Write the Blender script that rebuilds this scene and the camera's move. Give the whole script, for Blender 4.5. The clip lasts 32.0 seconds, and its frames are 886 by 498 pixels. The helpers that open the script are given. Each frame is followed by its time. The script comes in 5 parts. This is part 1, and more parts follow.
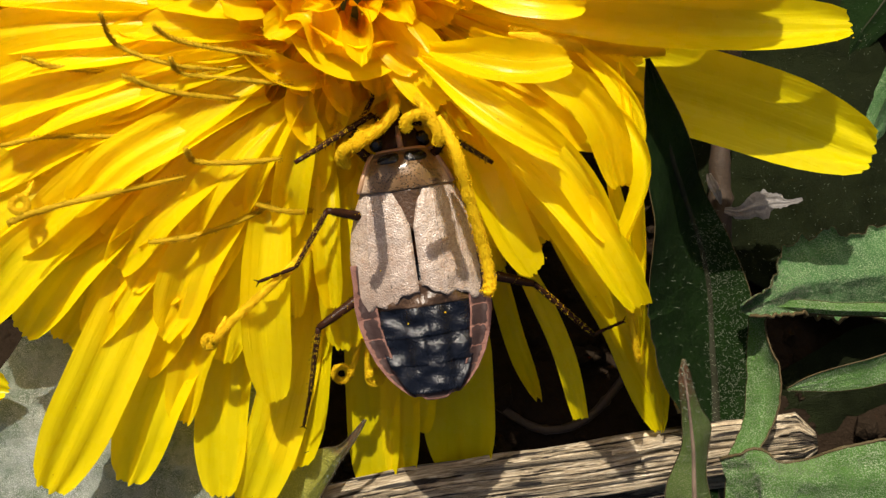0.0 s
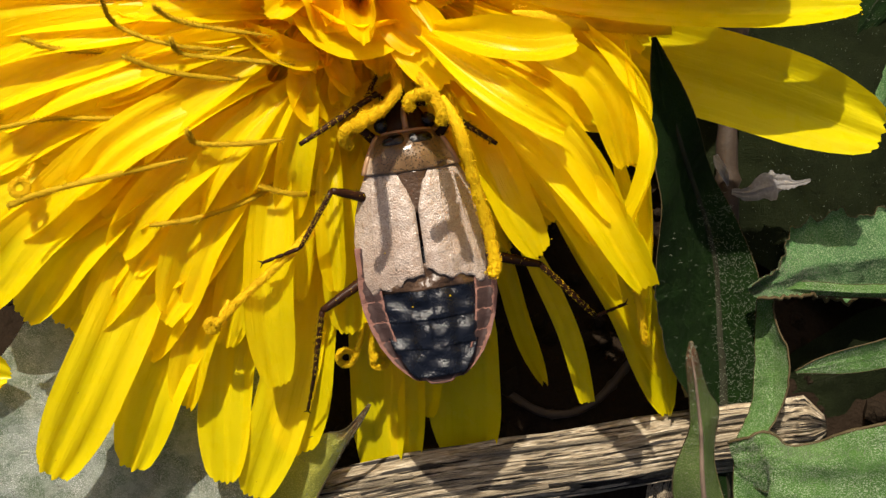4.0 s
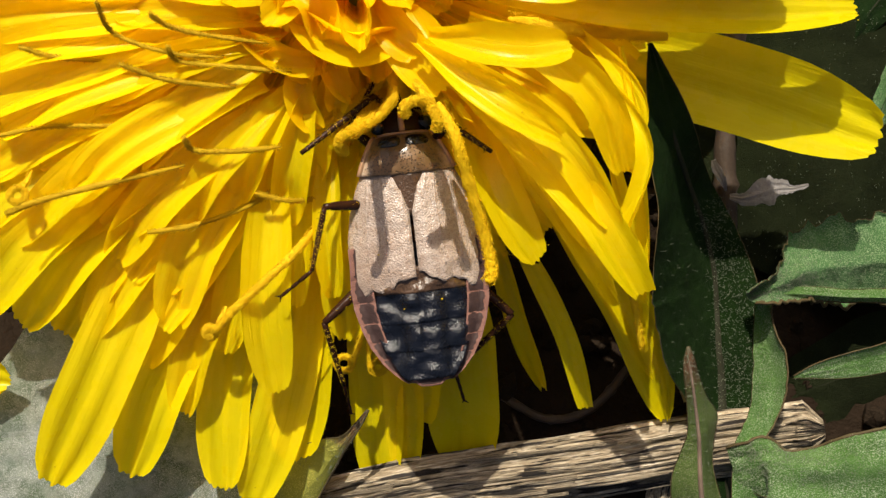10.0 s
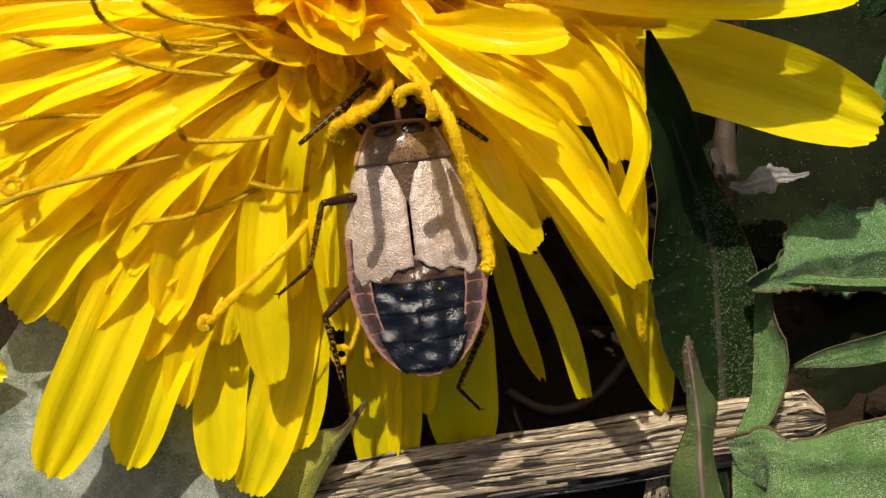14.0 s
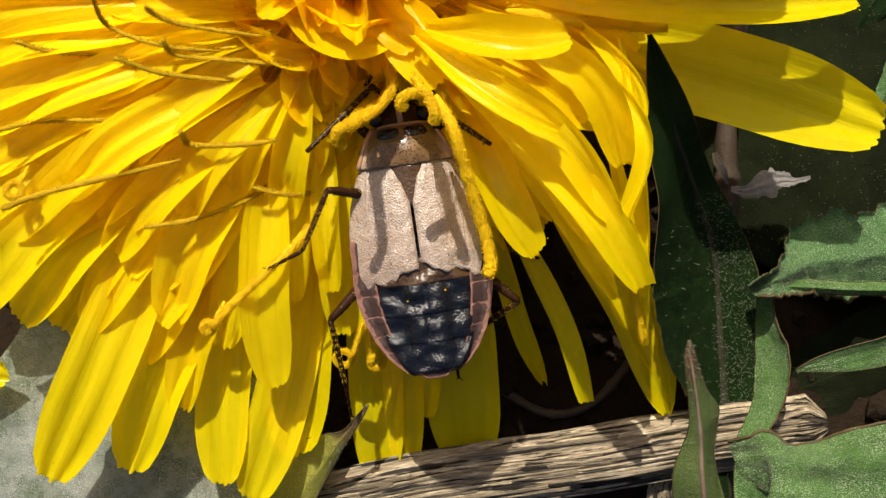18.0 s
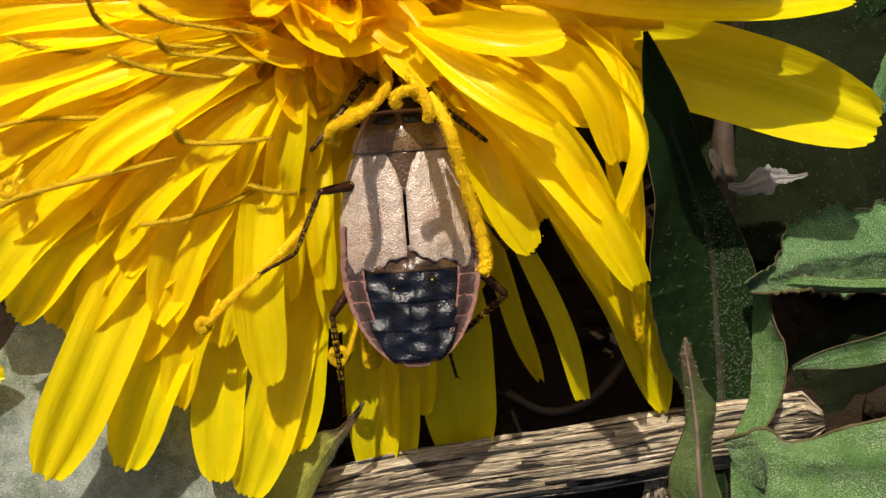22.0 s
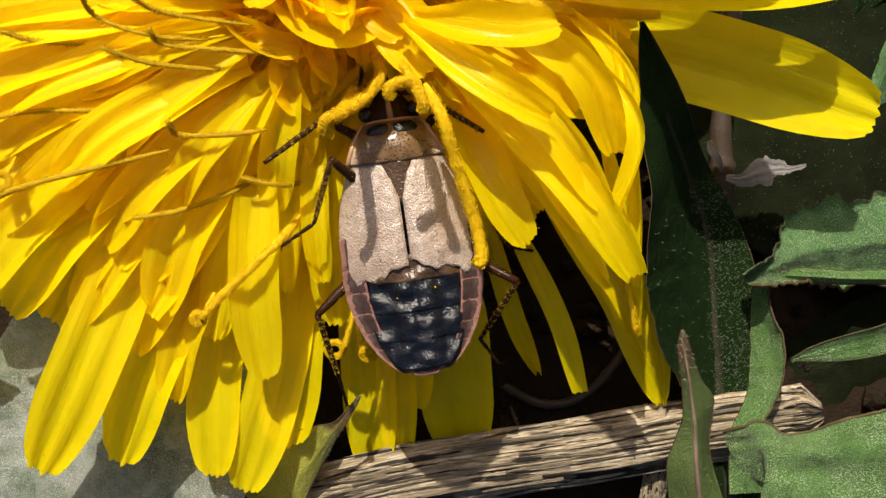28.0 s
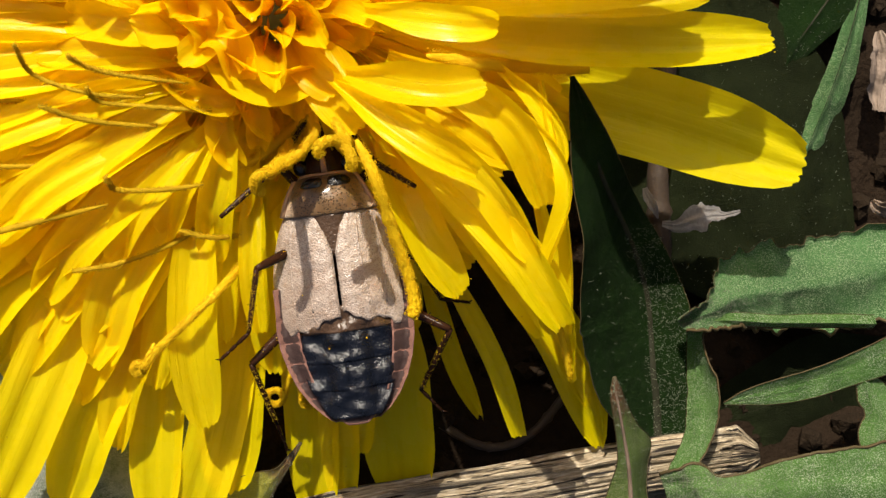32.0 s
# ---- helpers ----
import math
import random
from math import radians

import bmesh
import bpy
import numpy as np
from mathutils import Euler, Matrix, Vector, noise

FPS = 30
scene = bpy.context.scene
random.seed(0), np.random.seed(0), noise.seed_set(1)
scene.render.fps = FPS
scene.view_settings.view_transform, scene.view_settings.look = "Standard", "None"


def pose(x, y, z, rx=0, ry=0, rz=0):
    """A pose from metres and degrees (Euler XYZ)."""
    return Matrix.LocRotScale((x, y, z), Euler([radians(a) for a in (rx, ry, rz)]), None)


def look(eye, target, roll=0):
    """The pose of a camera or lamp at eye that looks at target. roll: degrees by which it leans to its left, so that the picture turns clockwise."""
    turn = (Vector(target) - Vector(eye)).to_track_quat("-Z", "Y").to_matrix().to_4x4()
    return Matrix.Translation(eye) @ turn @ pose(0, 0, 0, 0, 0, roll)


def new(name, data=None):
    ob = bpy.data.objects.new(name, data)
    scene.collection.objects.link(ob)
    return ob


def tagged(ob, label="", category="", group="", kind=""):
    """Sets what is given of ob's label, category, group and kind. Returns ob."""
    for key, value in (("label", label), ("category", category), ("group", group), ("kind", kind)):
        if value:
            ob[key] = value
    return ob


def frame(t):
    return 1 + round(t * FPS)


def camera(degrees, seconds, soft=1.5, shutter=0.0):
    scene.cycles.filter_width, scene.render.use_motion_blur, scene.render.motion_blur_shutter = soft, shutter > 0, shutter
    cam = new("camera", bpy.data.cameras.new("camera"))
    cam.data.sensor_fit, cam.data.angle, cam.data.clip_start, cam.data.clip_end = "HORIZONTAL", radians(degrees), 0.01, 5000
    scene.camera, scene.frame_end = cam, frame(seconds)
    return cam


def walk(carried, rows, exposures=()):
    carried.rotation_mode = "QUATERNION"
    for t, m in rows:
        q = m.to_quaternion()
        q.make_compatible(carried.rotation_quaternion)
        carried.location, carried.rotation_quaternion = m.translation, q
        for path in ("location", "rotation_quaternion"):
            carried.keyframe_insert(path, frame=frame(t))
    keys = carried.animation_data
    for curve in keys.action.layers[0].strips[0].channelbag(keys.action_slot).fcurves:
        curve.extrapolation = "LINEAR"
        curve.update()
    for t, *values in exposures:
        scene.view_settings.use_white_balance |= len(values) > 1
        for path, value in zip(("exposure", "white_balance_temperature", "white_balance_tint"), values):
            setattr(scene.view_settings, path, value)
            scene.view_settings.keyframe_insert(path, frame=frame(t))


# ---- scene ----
cam = camera(40, 32.0, soft=1.4)
walk(cam, [
    (0, pose(0.00000, 0.00000, 0.05150, 0.000, 0.000, 0.000)),
    (0.5, pose(-0.00005, -0.00005, 0.05141, 0.025, -0.070, -0.025)),
    (1, pose(0.00013, -0.00014, 0.05113, -0.262, 0.084, -0.188)),
    (1.5, pose(0.00039, -0.00029, 0.05078, -0.500, 0.125, -0.355)),
    (2, pose(0.00051, -0.00032, 0.05061, -0.870, 0.375, -0.457)),
    (2.5, pose(0.00028, -0.00028, 0.05075, -0.852, 0.426, -0.376)),
    (3, pose(0.00018, -0.00035, 0.05084, -0.680, 0.318, -0.363)),
    (3.5, pose(0.00003, -0.00040, 0.05095, -0.427, 0.248, -0.280)),
    (5.5, pose(0.00016, -0.00024, 0.05098, -0.484, 0.350, -0.259)),
    (6, pose(0.00016, -0.00025, 0.05105, -0.354, 0.294, -0.275)),
    (6.5, pose(0.00000, -0.00020, 0.05108, -0.335, 0.205, -0.279)),
    (7, pose(0.00027, -0.00015, 0.05107, -0.352, 0.367, -0.314)),
    (7.5, pose(0.00023, -0.00022, 0.05110, -0.273, 0.363, -0.307)),
    (8, pose(0.00036, -0.00019, 0.05103, -0.319, 0.447, -0.347)),
    (8.5, pose(0.00045, -0.00021, 0.05089, -0.477, 0.443, -0.416)),
    (9, pose(0.00050, -0.00033, 0.05087, -0.424, 0.544, -0.464)),
    (9.5, pose(0.00049, -0.00032, 0.05089, -0.384, 0.566, -0.483)),
    (10, pose(0.00040, -0.00026, 0.05106, -0.278, 0.512, -0.412)),
    (10.5, pose(0.00049, -0.00014, 0.05102, -0.367, 0.561, -0.454)),
    (11, pose(0.00057, -0.00031, 0.05091, -0.354, 0.561, -0.531)),
    (11.5, pose(0.00071, -0.00033, 0.05076, -0.521, 0.688, -0.563)),
    (12, pose(0.00090, -0.00034, 0.05056, -0.752, 0.750, -0.683)),
    (12.5, pose(0.00092, -0.00040, 0.05049, -0.870, 0.767, -0.691)),
    (13, pose(0.00089, -0.00037, 0.05053, -0.882, 0.813, -0.680)),
    (13.5, pose(0.00072, -0.00032, 0.05070, -0.721, 0.789, -0.650)),
    (14, pose(0.00073, -0.00034, 0.05068, -0.688, 0.735, -0.626)),
    (14.5, pose(0.00068, -0.00032, 0.05073, -0.628, 0.746, -0.618)),
    (16.5, pose(0.00083, -0.00040, 0.05056, -0.735, 0.824, -0.668)),
    (17, pose(0.00078, -0.00026, 0.05071, -0.724, 0.854, -0.618)),
    (17.5, pose(0.00072, -0.00031, 0.05073, -0.599, 0.802, -0.614)),
    (18, pose(0.00066, -0.00032, 0.05074, -0.509, 0.752, -0.617)),
    (18.5, pose(0.00079, -0.00025, 0.05074, -0.617, 0.857, -0.612)),
    (19, pose(0.00088, -0.00035, 0.05064, -0.610, 0.856, -0.675)),
    (19.5, pose(0.00093, -0.00040, 0.05060, -0.655, 0.873, -0.694)),
    (20, pose(0.00088, -0.00033, 0.05057, -0.751, 0.753, -0.660)),
    (20.5, pose(0.00089, -0.00034, 0.05062, -0.691, 0.790, -0.657)),
    (21, pose(0.00089, -0.00038, 0.05063, -0.633, 0.832, -0.683)),
    (21.5, pose(0.00089, -0.00033, 0.05067, -0.580, 0.826, -0.666)),
    (22, pose(0.00093, -0.00025, 0.05064, -0.707, 0.833, -0.686)),
    (22.5, pose(0.00098, -0.00032, 0.05057, -0.698, 0.842, -0.729)),
    (23, pose(0.00099, -0.00027, 0.05054, -0.791, 0.851, -0.720)),
    (23.5, pose(0.00106, -0.00039, 0.05044, -0.789, 0.862, -0.737)),
    (24, pose(0.00116, -0.00029, 0.05048, -0.894, 0.986, -0.755)),
    (24.5, pose(0.00098, -0.00031, 0.05052, -0.824, 0.857, -0.724)),
    (25, pose(0.00105, -0.00028, 0.05054, -0.792, 0.909, -0.739)),
    (25.5, pose(0.00101, -0.00028, 0.05056, -0.791, 0.904, -0.732)),
    (27.5, pose(0.00120, -0.00039, 0.05035, -0.933, 0.933, -0.828)),
    (28, pose(0.00120, -0.00033, 0.05035, -0.986, 0.933, -0.842)),
    (28.5, pose(0.00132, -0.00038, 0.05032, -0.930, 1.018, -0.864)),
    (29, pose(0.00129, -0.00039, 0.05033, -0.925, 0.996, -0.871)),
    (29.5, pose(0.00137, -0.00038, 0.05024, -1.000, 1.014, -0.907)),
    (30, pose(0.00140, -0.00040, 0.05023, -1.019, 1.037, -0.923)),
    (30.5, pose(0.00144, -0.00036, 0.05011, -1.163, 1.004, -0.978)),
    (31, pose(0.00143, -0.00045, 0.05015, -1.056, 1.023, -0.935)),
    (31.5, pose(0.00139, -0.00034, 0.05040, -0.905, 1.012, -0.890)),
    (31.7, pose(0.00149, -0.00027, 0.05046, -0.844, 0.953, -0.905)),
    (31.8, pose(0.00174, -0.00011, 0.05060, -0.703, 0.816, -0.939)),
    (31.9, pose(0.00214, 0.00014, 0.05082, -0.481, 0.600, -0.993)),
    (32, pose(0.00317, 0.00080, 0.05140, 0.104, 0.031, -1.136)),
], exposures=[(0, 1.13), (32, 1.13)])


# ---- light ----
SUN_AZ, SUN_EL = radians(101), radians(50)      # direction to the sun, from +x towards +y, and above the ground
to_sun = Vector((math.cos(SUN_AZ) * math.cos(SUN_EL), math.sin(SUN_AZ) * math.cos(SUN_EL), math.sin(SUN_EL)))
world = bpy.data.worlds.new("sky")
scene.world = world
world.use_nodes = True
wn = world.node_tree.nodes
sky = wn.new("ShaderNodeTexSky")
sky.sky_type, sky.sun_disc = "NISHITA", False
sky.air_density, sky.dust_density, sky.ozone_density = 0.7, 7.0, 0.2
sky.sun_elevation, sky.sun_rotation = SUN_EL, radians(90) - SUN_AZ
world.node_tree.links.new(sky.outputs[0], wn["Background"].inputs[0])
wn["Background"].inputs[1].default_value = 0.055
sun = new("sun", bpy.data.lights.new("sun", "SUN"))
sun.data.energy, sun.data.angle, sun.data.color = 3.5, radians(0.53), (1.0, 0.91, 0.76)
sun.matrix_world = look(to_sun, (0, 0, 0))

# ---- small tools (lengths in millimetres, as everything here is a few centimetres across) ----
MM = 0.001


def mesh_of(name, verts, faces, material, uvs=None, smooth=True):
    me = bpy.data.meshes.new(name)
    me.from_pydata([(x * MM, y * MM, z * MM) for x, y, z in verts], [], faces)
    if uvs is not None:
        layer = me.uv_layers.new(name="UVMap")
        flat = np.array(uvs, dtype=np.float32)[[v for f in faces for v in f]]
        layer.data.foreach_set("uv", flat.ravel())
    me.polygons.foreach_set("use_smooth", [smooth] * len(me.polygons))
    for m in material if isinstance(material, (list, tuple)) else [material]:
        me.materials.append(m)
    me.update()
    return me


def part(name, me, parent, label=""):
    """Links one mesh as one part of a thing, or of a part."""
    ob = new(name, me)
    ob.parent = parent
    return tagged(ob, label)


def grid_faces(n, m, closed=False):
    """Quads of n rows of m points; closed: each row is a ring."""
    out = []
    for i in range(n - 1):
        for j in range(m if closed else m - 1):
            k = (j + 1) % m
            out.append((i * m + j, i * m + k, (i + 1) * m + k, (i + 1) * m + j))
    return out


def smooth_line(points, n):
    """n points along a Catmull-Rom line through the given points (of any dimension)."""
    p = np.array(points, float)
    if len(p) == 2:
        return p[0] + (p[1] - p[0]) * np.linspace(0, 1, n)[:, None]
    q = np.vstack([2 * p[0] - p[1], p, 2 * p[-1] - p[-2]])
    out = []
    for s in np.linspace(0, len(p) - 1, n):
        i = min(int(s), len(p) - 2)
        u = s - i
        a, b, c, d = q[i:i + 4]
        out.append(0.5 * (2 * b + (c - a) * u + (2 * a - 5 * b + 4 * c - d) * u * u + (3 * b - a - 3 * c + d) * u ** 3))
    return np.array(out)


def unit(v):
    return v / (np.linalg.norm(v) + 1e-12)


def sides(line):
    """For each point of a line a side vector and a normal, both square to the line, carried along without twist."""
    tang = np.gradient(line, axis=0)
    s = np.cross(unit(tang[0]), (0, 0, 1.0))
    if np.linalg.norm(s) < 0.05:
        s = np.array((1.0, 0, 0))
    out = []
    for t in tang:
        t = unit(t)
        s = unit(s - t * (s @ t))
        out.append((s, np.cross(s, t)))
    return out


def tube(line, radii, sides_n=8, wobble=0.0, rng=None, flat=1.0, cap=True):
    """Vertices, faces and uvs of a tube along a line."""
    line = np.asarray(line, float)
    n = len(line)
    radii = np.broadcast_to(radii, n)
    verts, uvs = [], []
    length = np.r_[0, np.cumsum(np.linalg.norm(np.diff(line, axis=0), axis=1))]
    for i, (s, m) in enumerate(sides(line)):
        for j in range(sides_n):
            a = 2 * math.pi * j / sides_n
            r = radii[i] * (1 + (wobble * rng.uniform(-1, 1) if wobble else 0))
            verts.append(tuple(line[i] + s * math.cos(a) * r + m * math.sin(a) * r * flat))
            uvs.append((j / sides_n, length[i]))
    faces = grid_faces(n, sides_n, True)
    if cap:
        verts += [tuple(line[0]), tuple(line[-1])]
        uvs += [(0, 0), (0, length[-1])]
        a, b = n * sides_n, n * sides_n + 1
        for j in range(sides_n):
            k = (j + 1) % sides_n
            faces.append((k, j, a))
            faces.append(((n - 1) * sides_n + j, (n - 1) * sides_n + k, b))
    return verts, faces, uvs


def joined(pieces):
    verts, faces, uvs = [], [], []
    for v, f, u in pieces:
        k = len(verts)
        verts += v
        uvs += u
        faces += [tuple(i + k for i in face) for face in f]
    return verts, faces, uvs


def blob(centre, r, rng, n=6, rough=0.25):
    """A small uneven ball of a few faces."""
    verts, uvs = [], []
    rows = 4
    for i in range(rows):
        th = math.pi * (i + 0.5) / rows
        for j in range(n):
            a = 2 * math.pi * (j + 0.5 * (i % 2)) / n
            q = r * rng.uniform(1 - rough, 1 + rough)
            verts.append((centre[0] + q * math.sin(th) * math.cos(a), centre[1] + q * math.sin(th) * math.sin(a), centre[2] + q * math.cos(th)))
            uvs.append((j / n, i / rows))
    faces = grid_faces(rows, n, True)
    faces.append(tuple(range(n - 1, -1, -1)))
    faces.append(tuple(range((rows - 1) * n, rows * n)))
    return verts, faces, uvs


# ---- materials ----
class Nodes:
    """A short way to write a node material."""

    def __init__(self, name):
        self.mat = bpy.data.materials.new(name)
        self.mat.use_nodes = True
        self.tree = self.mat.node_tree
        self.bsdf = self.tree.nodes["Principled BSDF"]
        self.out = self.tree.nodes["Material Output"]

    def node(self, kind, **given):
        n = self.tree.nodes.new(kind)
        for k, v in given.items():
            n.inputs[k.replace("_", " ")].default_value = v
        return n

    def link(self, a, b):
        self.tree.links.new(a, b)

    def coords(self, which="Object", scale=(1, 1, 1)):
        c = self.tree.nodes.new("ShaderNodeTexCoord")
        m = self.node("ShaderNodeMapping", Scale=scale)
        self.link(c.outputs[which], m.inputs[0])
        return m.outputs[0]

    def noise(self, vec, scale, detail=4.0, rough=0.55):
        n = self.node("ShaderNodeTexNoise", Scale=scale, Detail=detail, Roughness=rough)
        self.link(vec, n.inputs["Vector"])
        return n.outputs["Fac"]

    def ramp(self, fac, stops):
        r = self.tree.nodes.new("ShaderNodeValToRGB")
        e = r.color_ramp.elements
        while len(e) < len(stops):
            e.new(0.5)
        for el, (pos, col) in zip(e, stops):
            el.position, el.color = pos, (*col, 1)
        self.link(fac, r.inputs[0])
        return r.outputs[0]

    def mix(self, fac, a, b, kind="MIX"):
        m = self.tree.nodes.new("ShaderNodeMix")
        m.data_type, m.blend_type = "RGBA", kind
        for value, slot in ((fac, 0), (a, 6), (b, 7)):
            if isinstance(value, (int, float)):
                m.inputs[slot].default_value = value
            elif isinstance(value, tuple):
                m.inputs[slot].default_value = (*value, 1)
            else:
                self.link(value, m.inputs[slot])
        return m.outputs[2]

    def math(self, op, a, b=0.0):
        m = self.tree.nodes.new("ShaderNodeMath")
        m.operation = op
        for i, v in enumerate((a, b)):
            if isinstance(v, (int, float)):
                m.inputs[i].default_value = v
            else:
                self.link(v, m.inputs[i])
        return m.outputs[0]

    def bump(self, height, mm, strength=1.0):
        b = self.node("ShaderNodeBump", Strength=strength, Distance=mm * MM)
        self.link(height, b.inputs["Height"])
        self.link(b.outputs[0], self.bsdf.inputs["Normal"])
        return b.outputs[0]

    def set(self, color=None, rough=None, **given):
        for key, v in (("Base Color", color), ("Roughness", rough)):
            if v is None:
                continue
            if isinstance(v, (int, float)):
                self.bsdf.inputs[key].default_value = v
            elif isinstance(v, tuple):
                self.bsdf.inputs[key].default_value = (*v, 1)
            else:
                self.link(v, self.bsdf.inputs[key])
        for k, v in given.items():
            self.bsdf.inputs[k.replace("_", " ")].default_value = v
        return self

    def thin(self, color, amount, normal=None):
        """Lets part of the light through, as petals and leaves do."""
        t = self.tree.nodes.new("ShaderNodeBsdfTranslucent")
        if isinstance(color, tuple):
            t.inputs[0].default_value = (*color, 1)
        else:
            self.link(color, t.inputs[0])
        if normal is not None:
            self.link(normal, t.inputs["Normal"])
        m = self.node("ShaderNodeMixShader", Fac=amount)
        self.link(self.bsdf.outputs[0], m.inputs[1])
        self.link(t.outputs[0], m.inputs[2])
        self.link(m.outputs[0], self.out.inputs[0])
        return self

    def random(self):
        return self.tree.nodes.new("ShaderNodeObjectInfo").outputs["Random"]


def petal_material(name, light, deep, through_amount=0.66):
    k = Nodes(name)
    uv = k.coords("UV", (1, 0.06, 1))
    vein = k.noise(uv, 9, 3, 0.55)
    obj = k.coords("Object")
    mottle = k.noise(obj, 900, 4)
    grain = k.noise(obj, 9000, 3)
    c = k.mix(k.math("MULTIPLY", vein, 0.6), light, deep)
    c = k.mix(k.math("MULTIPLY", mottle, 0.25), c, deep)
    tone = k.ramp(k.random(), [(0, (0.90, 0.86, 0.8)), (1, (1.0, 1.0, 1.0))])
    c = k.mix(1.0, c, tone, "MULTIPLY")
    k.set(c, k.ramp(mottle, [(0.3, (0.20,) * 3), (0.7, (0.38,) * 3)]), Specular_IOR_Level=0.32)
    across = k.tree.nodes.new("ShaderNodeSeparateXYZ")
    k.link(k.coords("UV"), across.inputs[0])
    groove = k.math("SINE", k.math("ADD", k.math("MULTIPLY", across.outputs[0], 19.0), k.math("MULTIPLY", vein, 5.0)))
    h = k.math("ADD", k.math("MULTIPLY", vein, 0.6), k.math("MULTIPLY", grain, 0.16))
    h = k.math("ADD", h, k.math("MULTIPLY", groove, 0.10))
    nrm = k.bump(h, 0.052)
    k.thin(k.mix(1.0, c, (1.0, 0.87, 0.3), "MULTIPLY"), through_amount, nrm)
    return k.mat


PETAL = petal_material("petal_yellow", (0.97, 0.855, 0.004), (0.95, 0.775, 0.003))
PETAL_CORE = petal_material("petal_golden", (0.96, 0.78, 0.004), (0.93, 0.66, 0.002))


def pollen_material(name, light, dark):
    k = Nodes(name)
    obj = k.coords("Object")
    n = k.noise(obj, 7000, 3)
    big = k.noise(obj, 900, 3)
    c = k.mix(big, light, dark)
    k.set(k.mix(k.math("MULTIPLY", n, 0.6), c, dark), 0.75, Specular_IOR_Level=0.2)
    k.bump(n, 0.05)
    k.thin(c, 0.4)
    return k.mat


POLLEN = pollen_material("pollen_yellow", (0.88, 0.65, 0.008), (0.68, 0.44, 0.004))
STYLE_BROWN = pollen_material("style_ochre", (0.62, 0.42, 0.006), (0.40, 0.25, 0.003))


def leaf_material(name, light, dark, grey, dust, rough=0.45, through_amount=0.15, gloss=0.35, tip=None, relief=0.26):
    k = Nodes(name)
    obj = k.coords("Object")
    big = k.noise(obj, 260, 4)
    mid = k.noise(obj, 1500, 5, 0.65)
    fine = k.noise(obj, 15000, 3, 0.7)
    c = k.ramp(k.mix(0.35, big, k.noise(obj, 850, 3)), [(0.34, dark), (0.64, light)])
    c = k.mix(k.ramp(mid, [(0.45, (0, 0, 0)), (0.75, (0.5, 0.5, 0.5))]), c, light)
    # Pale specks: dust and down, with the sparkle of sun painted in.
    specks = k.ramp(fine, [(0.50, (0, 0, 0)), (0.60, (dust,) * 3)])
    patchy = k.ramp(k.noise(obj, 620, 3), [(0.35, (0.3,) * 3), (0.62, (1.0,) * 3)])
    c = k.mix(k.mix(1.0, specks, patchy, "MULTIPLY"), c, grey)
    if tip:
        along = k.tree.nodes.new("ShaderNodeSeparateXYZ")
        k.link(k.coords("UV"), along.inputs[0])
        place = k.math("ADD", along.outputs[1], k.math("MULTIPLY", k.math("SUBTRACT", mid, 0.5), 0.5))
        c = k.mix(k.ramp(place, [(tip[1] * 0.5, (0.9,) * 3), (tip[1], (0,) * 3)]), c, tip[0])
    k.set(c, k.ramp(mid, [(0.3, (rough - 0.1,) * 3), (0.7, (rough + 0.15,) * 3)]), Specular_IOR_Level=gloss)
    h = k.math("ADD", mid, k.math("MULTIPLY", k.noise(obj, 19000, 2, 0.6), 0.8))
    nrm = k.bump(h, relief)
    k.thin(c, through_amount, nrm)
    return k.mat


RED_TIP = (0.16, 0.075, 0.045)
LEAF = leaf_material("leaf_green", (0.085, 0.20, 0.020), (0.04, 0.105, 0.012), (0.20, 0.32, 0.11), 0.5, gloss=0.12, tip=(RED_TIP, 0.20))
# Shaded copy of the leaf green: the cast shadow is put into the colour.
LEAF_SHADOWED = leaf_material("leaf_shadowed_green", (0.010, 0.028, 0.005), (0.004, 0.012, 0.0025), (0.06, 0.08, 0.045), 0.25, 0.55, 0.06, 0.05, relief=0.3)
LEAF_GREY = leaf_material("leaf_grey_green", (0.62, 0.68, 0.60), (0.14, 0.22, 0.11), (0.95, 0.96, 0.95), 0.95, 0.24, 0.1, 0.7, relief=1.0)
LEAF_BLUE = leaf_material("leaf_bluish_green", (0.115, 0.27, 0.090), (0.030, 0.095, 0.028), (0.50, 0.66, 0.38), 0.85, 0.45, 0.15, 0.14, relief=0.42)
# Lit copy of the leaf green: sun on the leaf is put into the colour.
LEAF_SUNLIT = leaf_material("leaf_sunlit_green", (0.150, 0.320, 0.070), (0.038, 0.120, 0.018), (0.64, 0.74, 0.52), 0.75, 0.45, 0.15, 0.14, relief=0.46)
LEAF_PALE = leaf_material("leaf_pale_green", (0.12, 0.19, 0.045), (0.055, 0.095, 0.02), (0.34, 0.34, 0.20), 0.6, gloss=0.08, tip=(RED_TIP, 0.42))
# Shade behind the petals and under the rosette, put into the leaf colour.
LEAF_SHADE = leaf_material("leaf_shade_painted", (0.015, 0.020, 0.008), (0.007, 0.009, 0.004), (0.05, 0.055, 0.035), 0.2, 0.6, 0.1, 0.02)
LEAF_OLIVE = leaf_material("leaf_olive", (0.40, 0.40, 0.07), (0.16, 0.19, 0.03), (0.72, 0.62, 0.16), 0.6, gloss=0.06, tip=((0.20, 0.10, 0.06), 0.45))


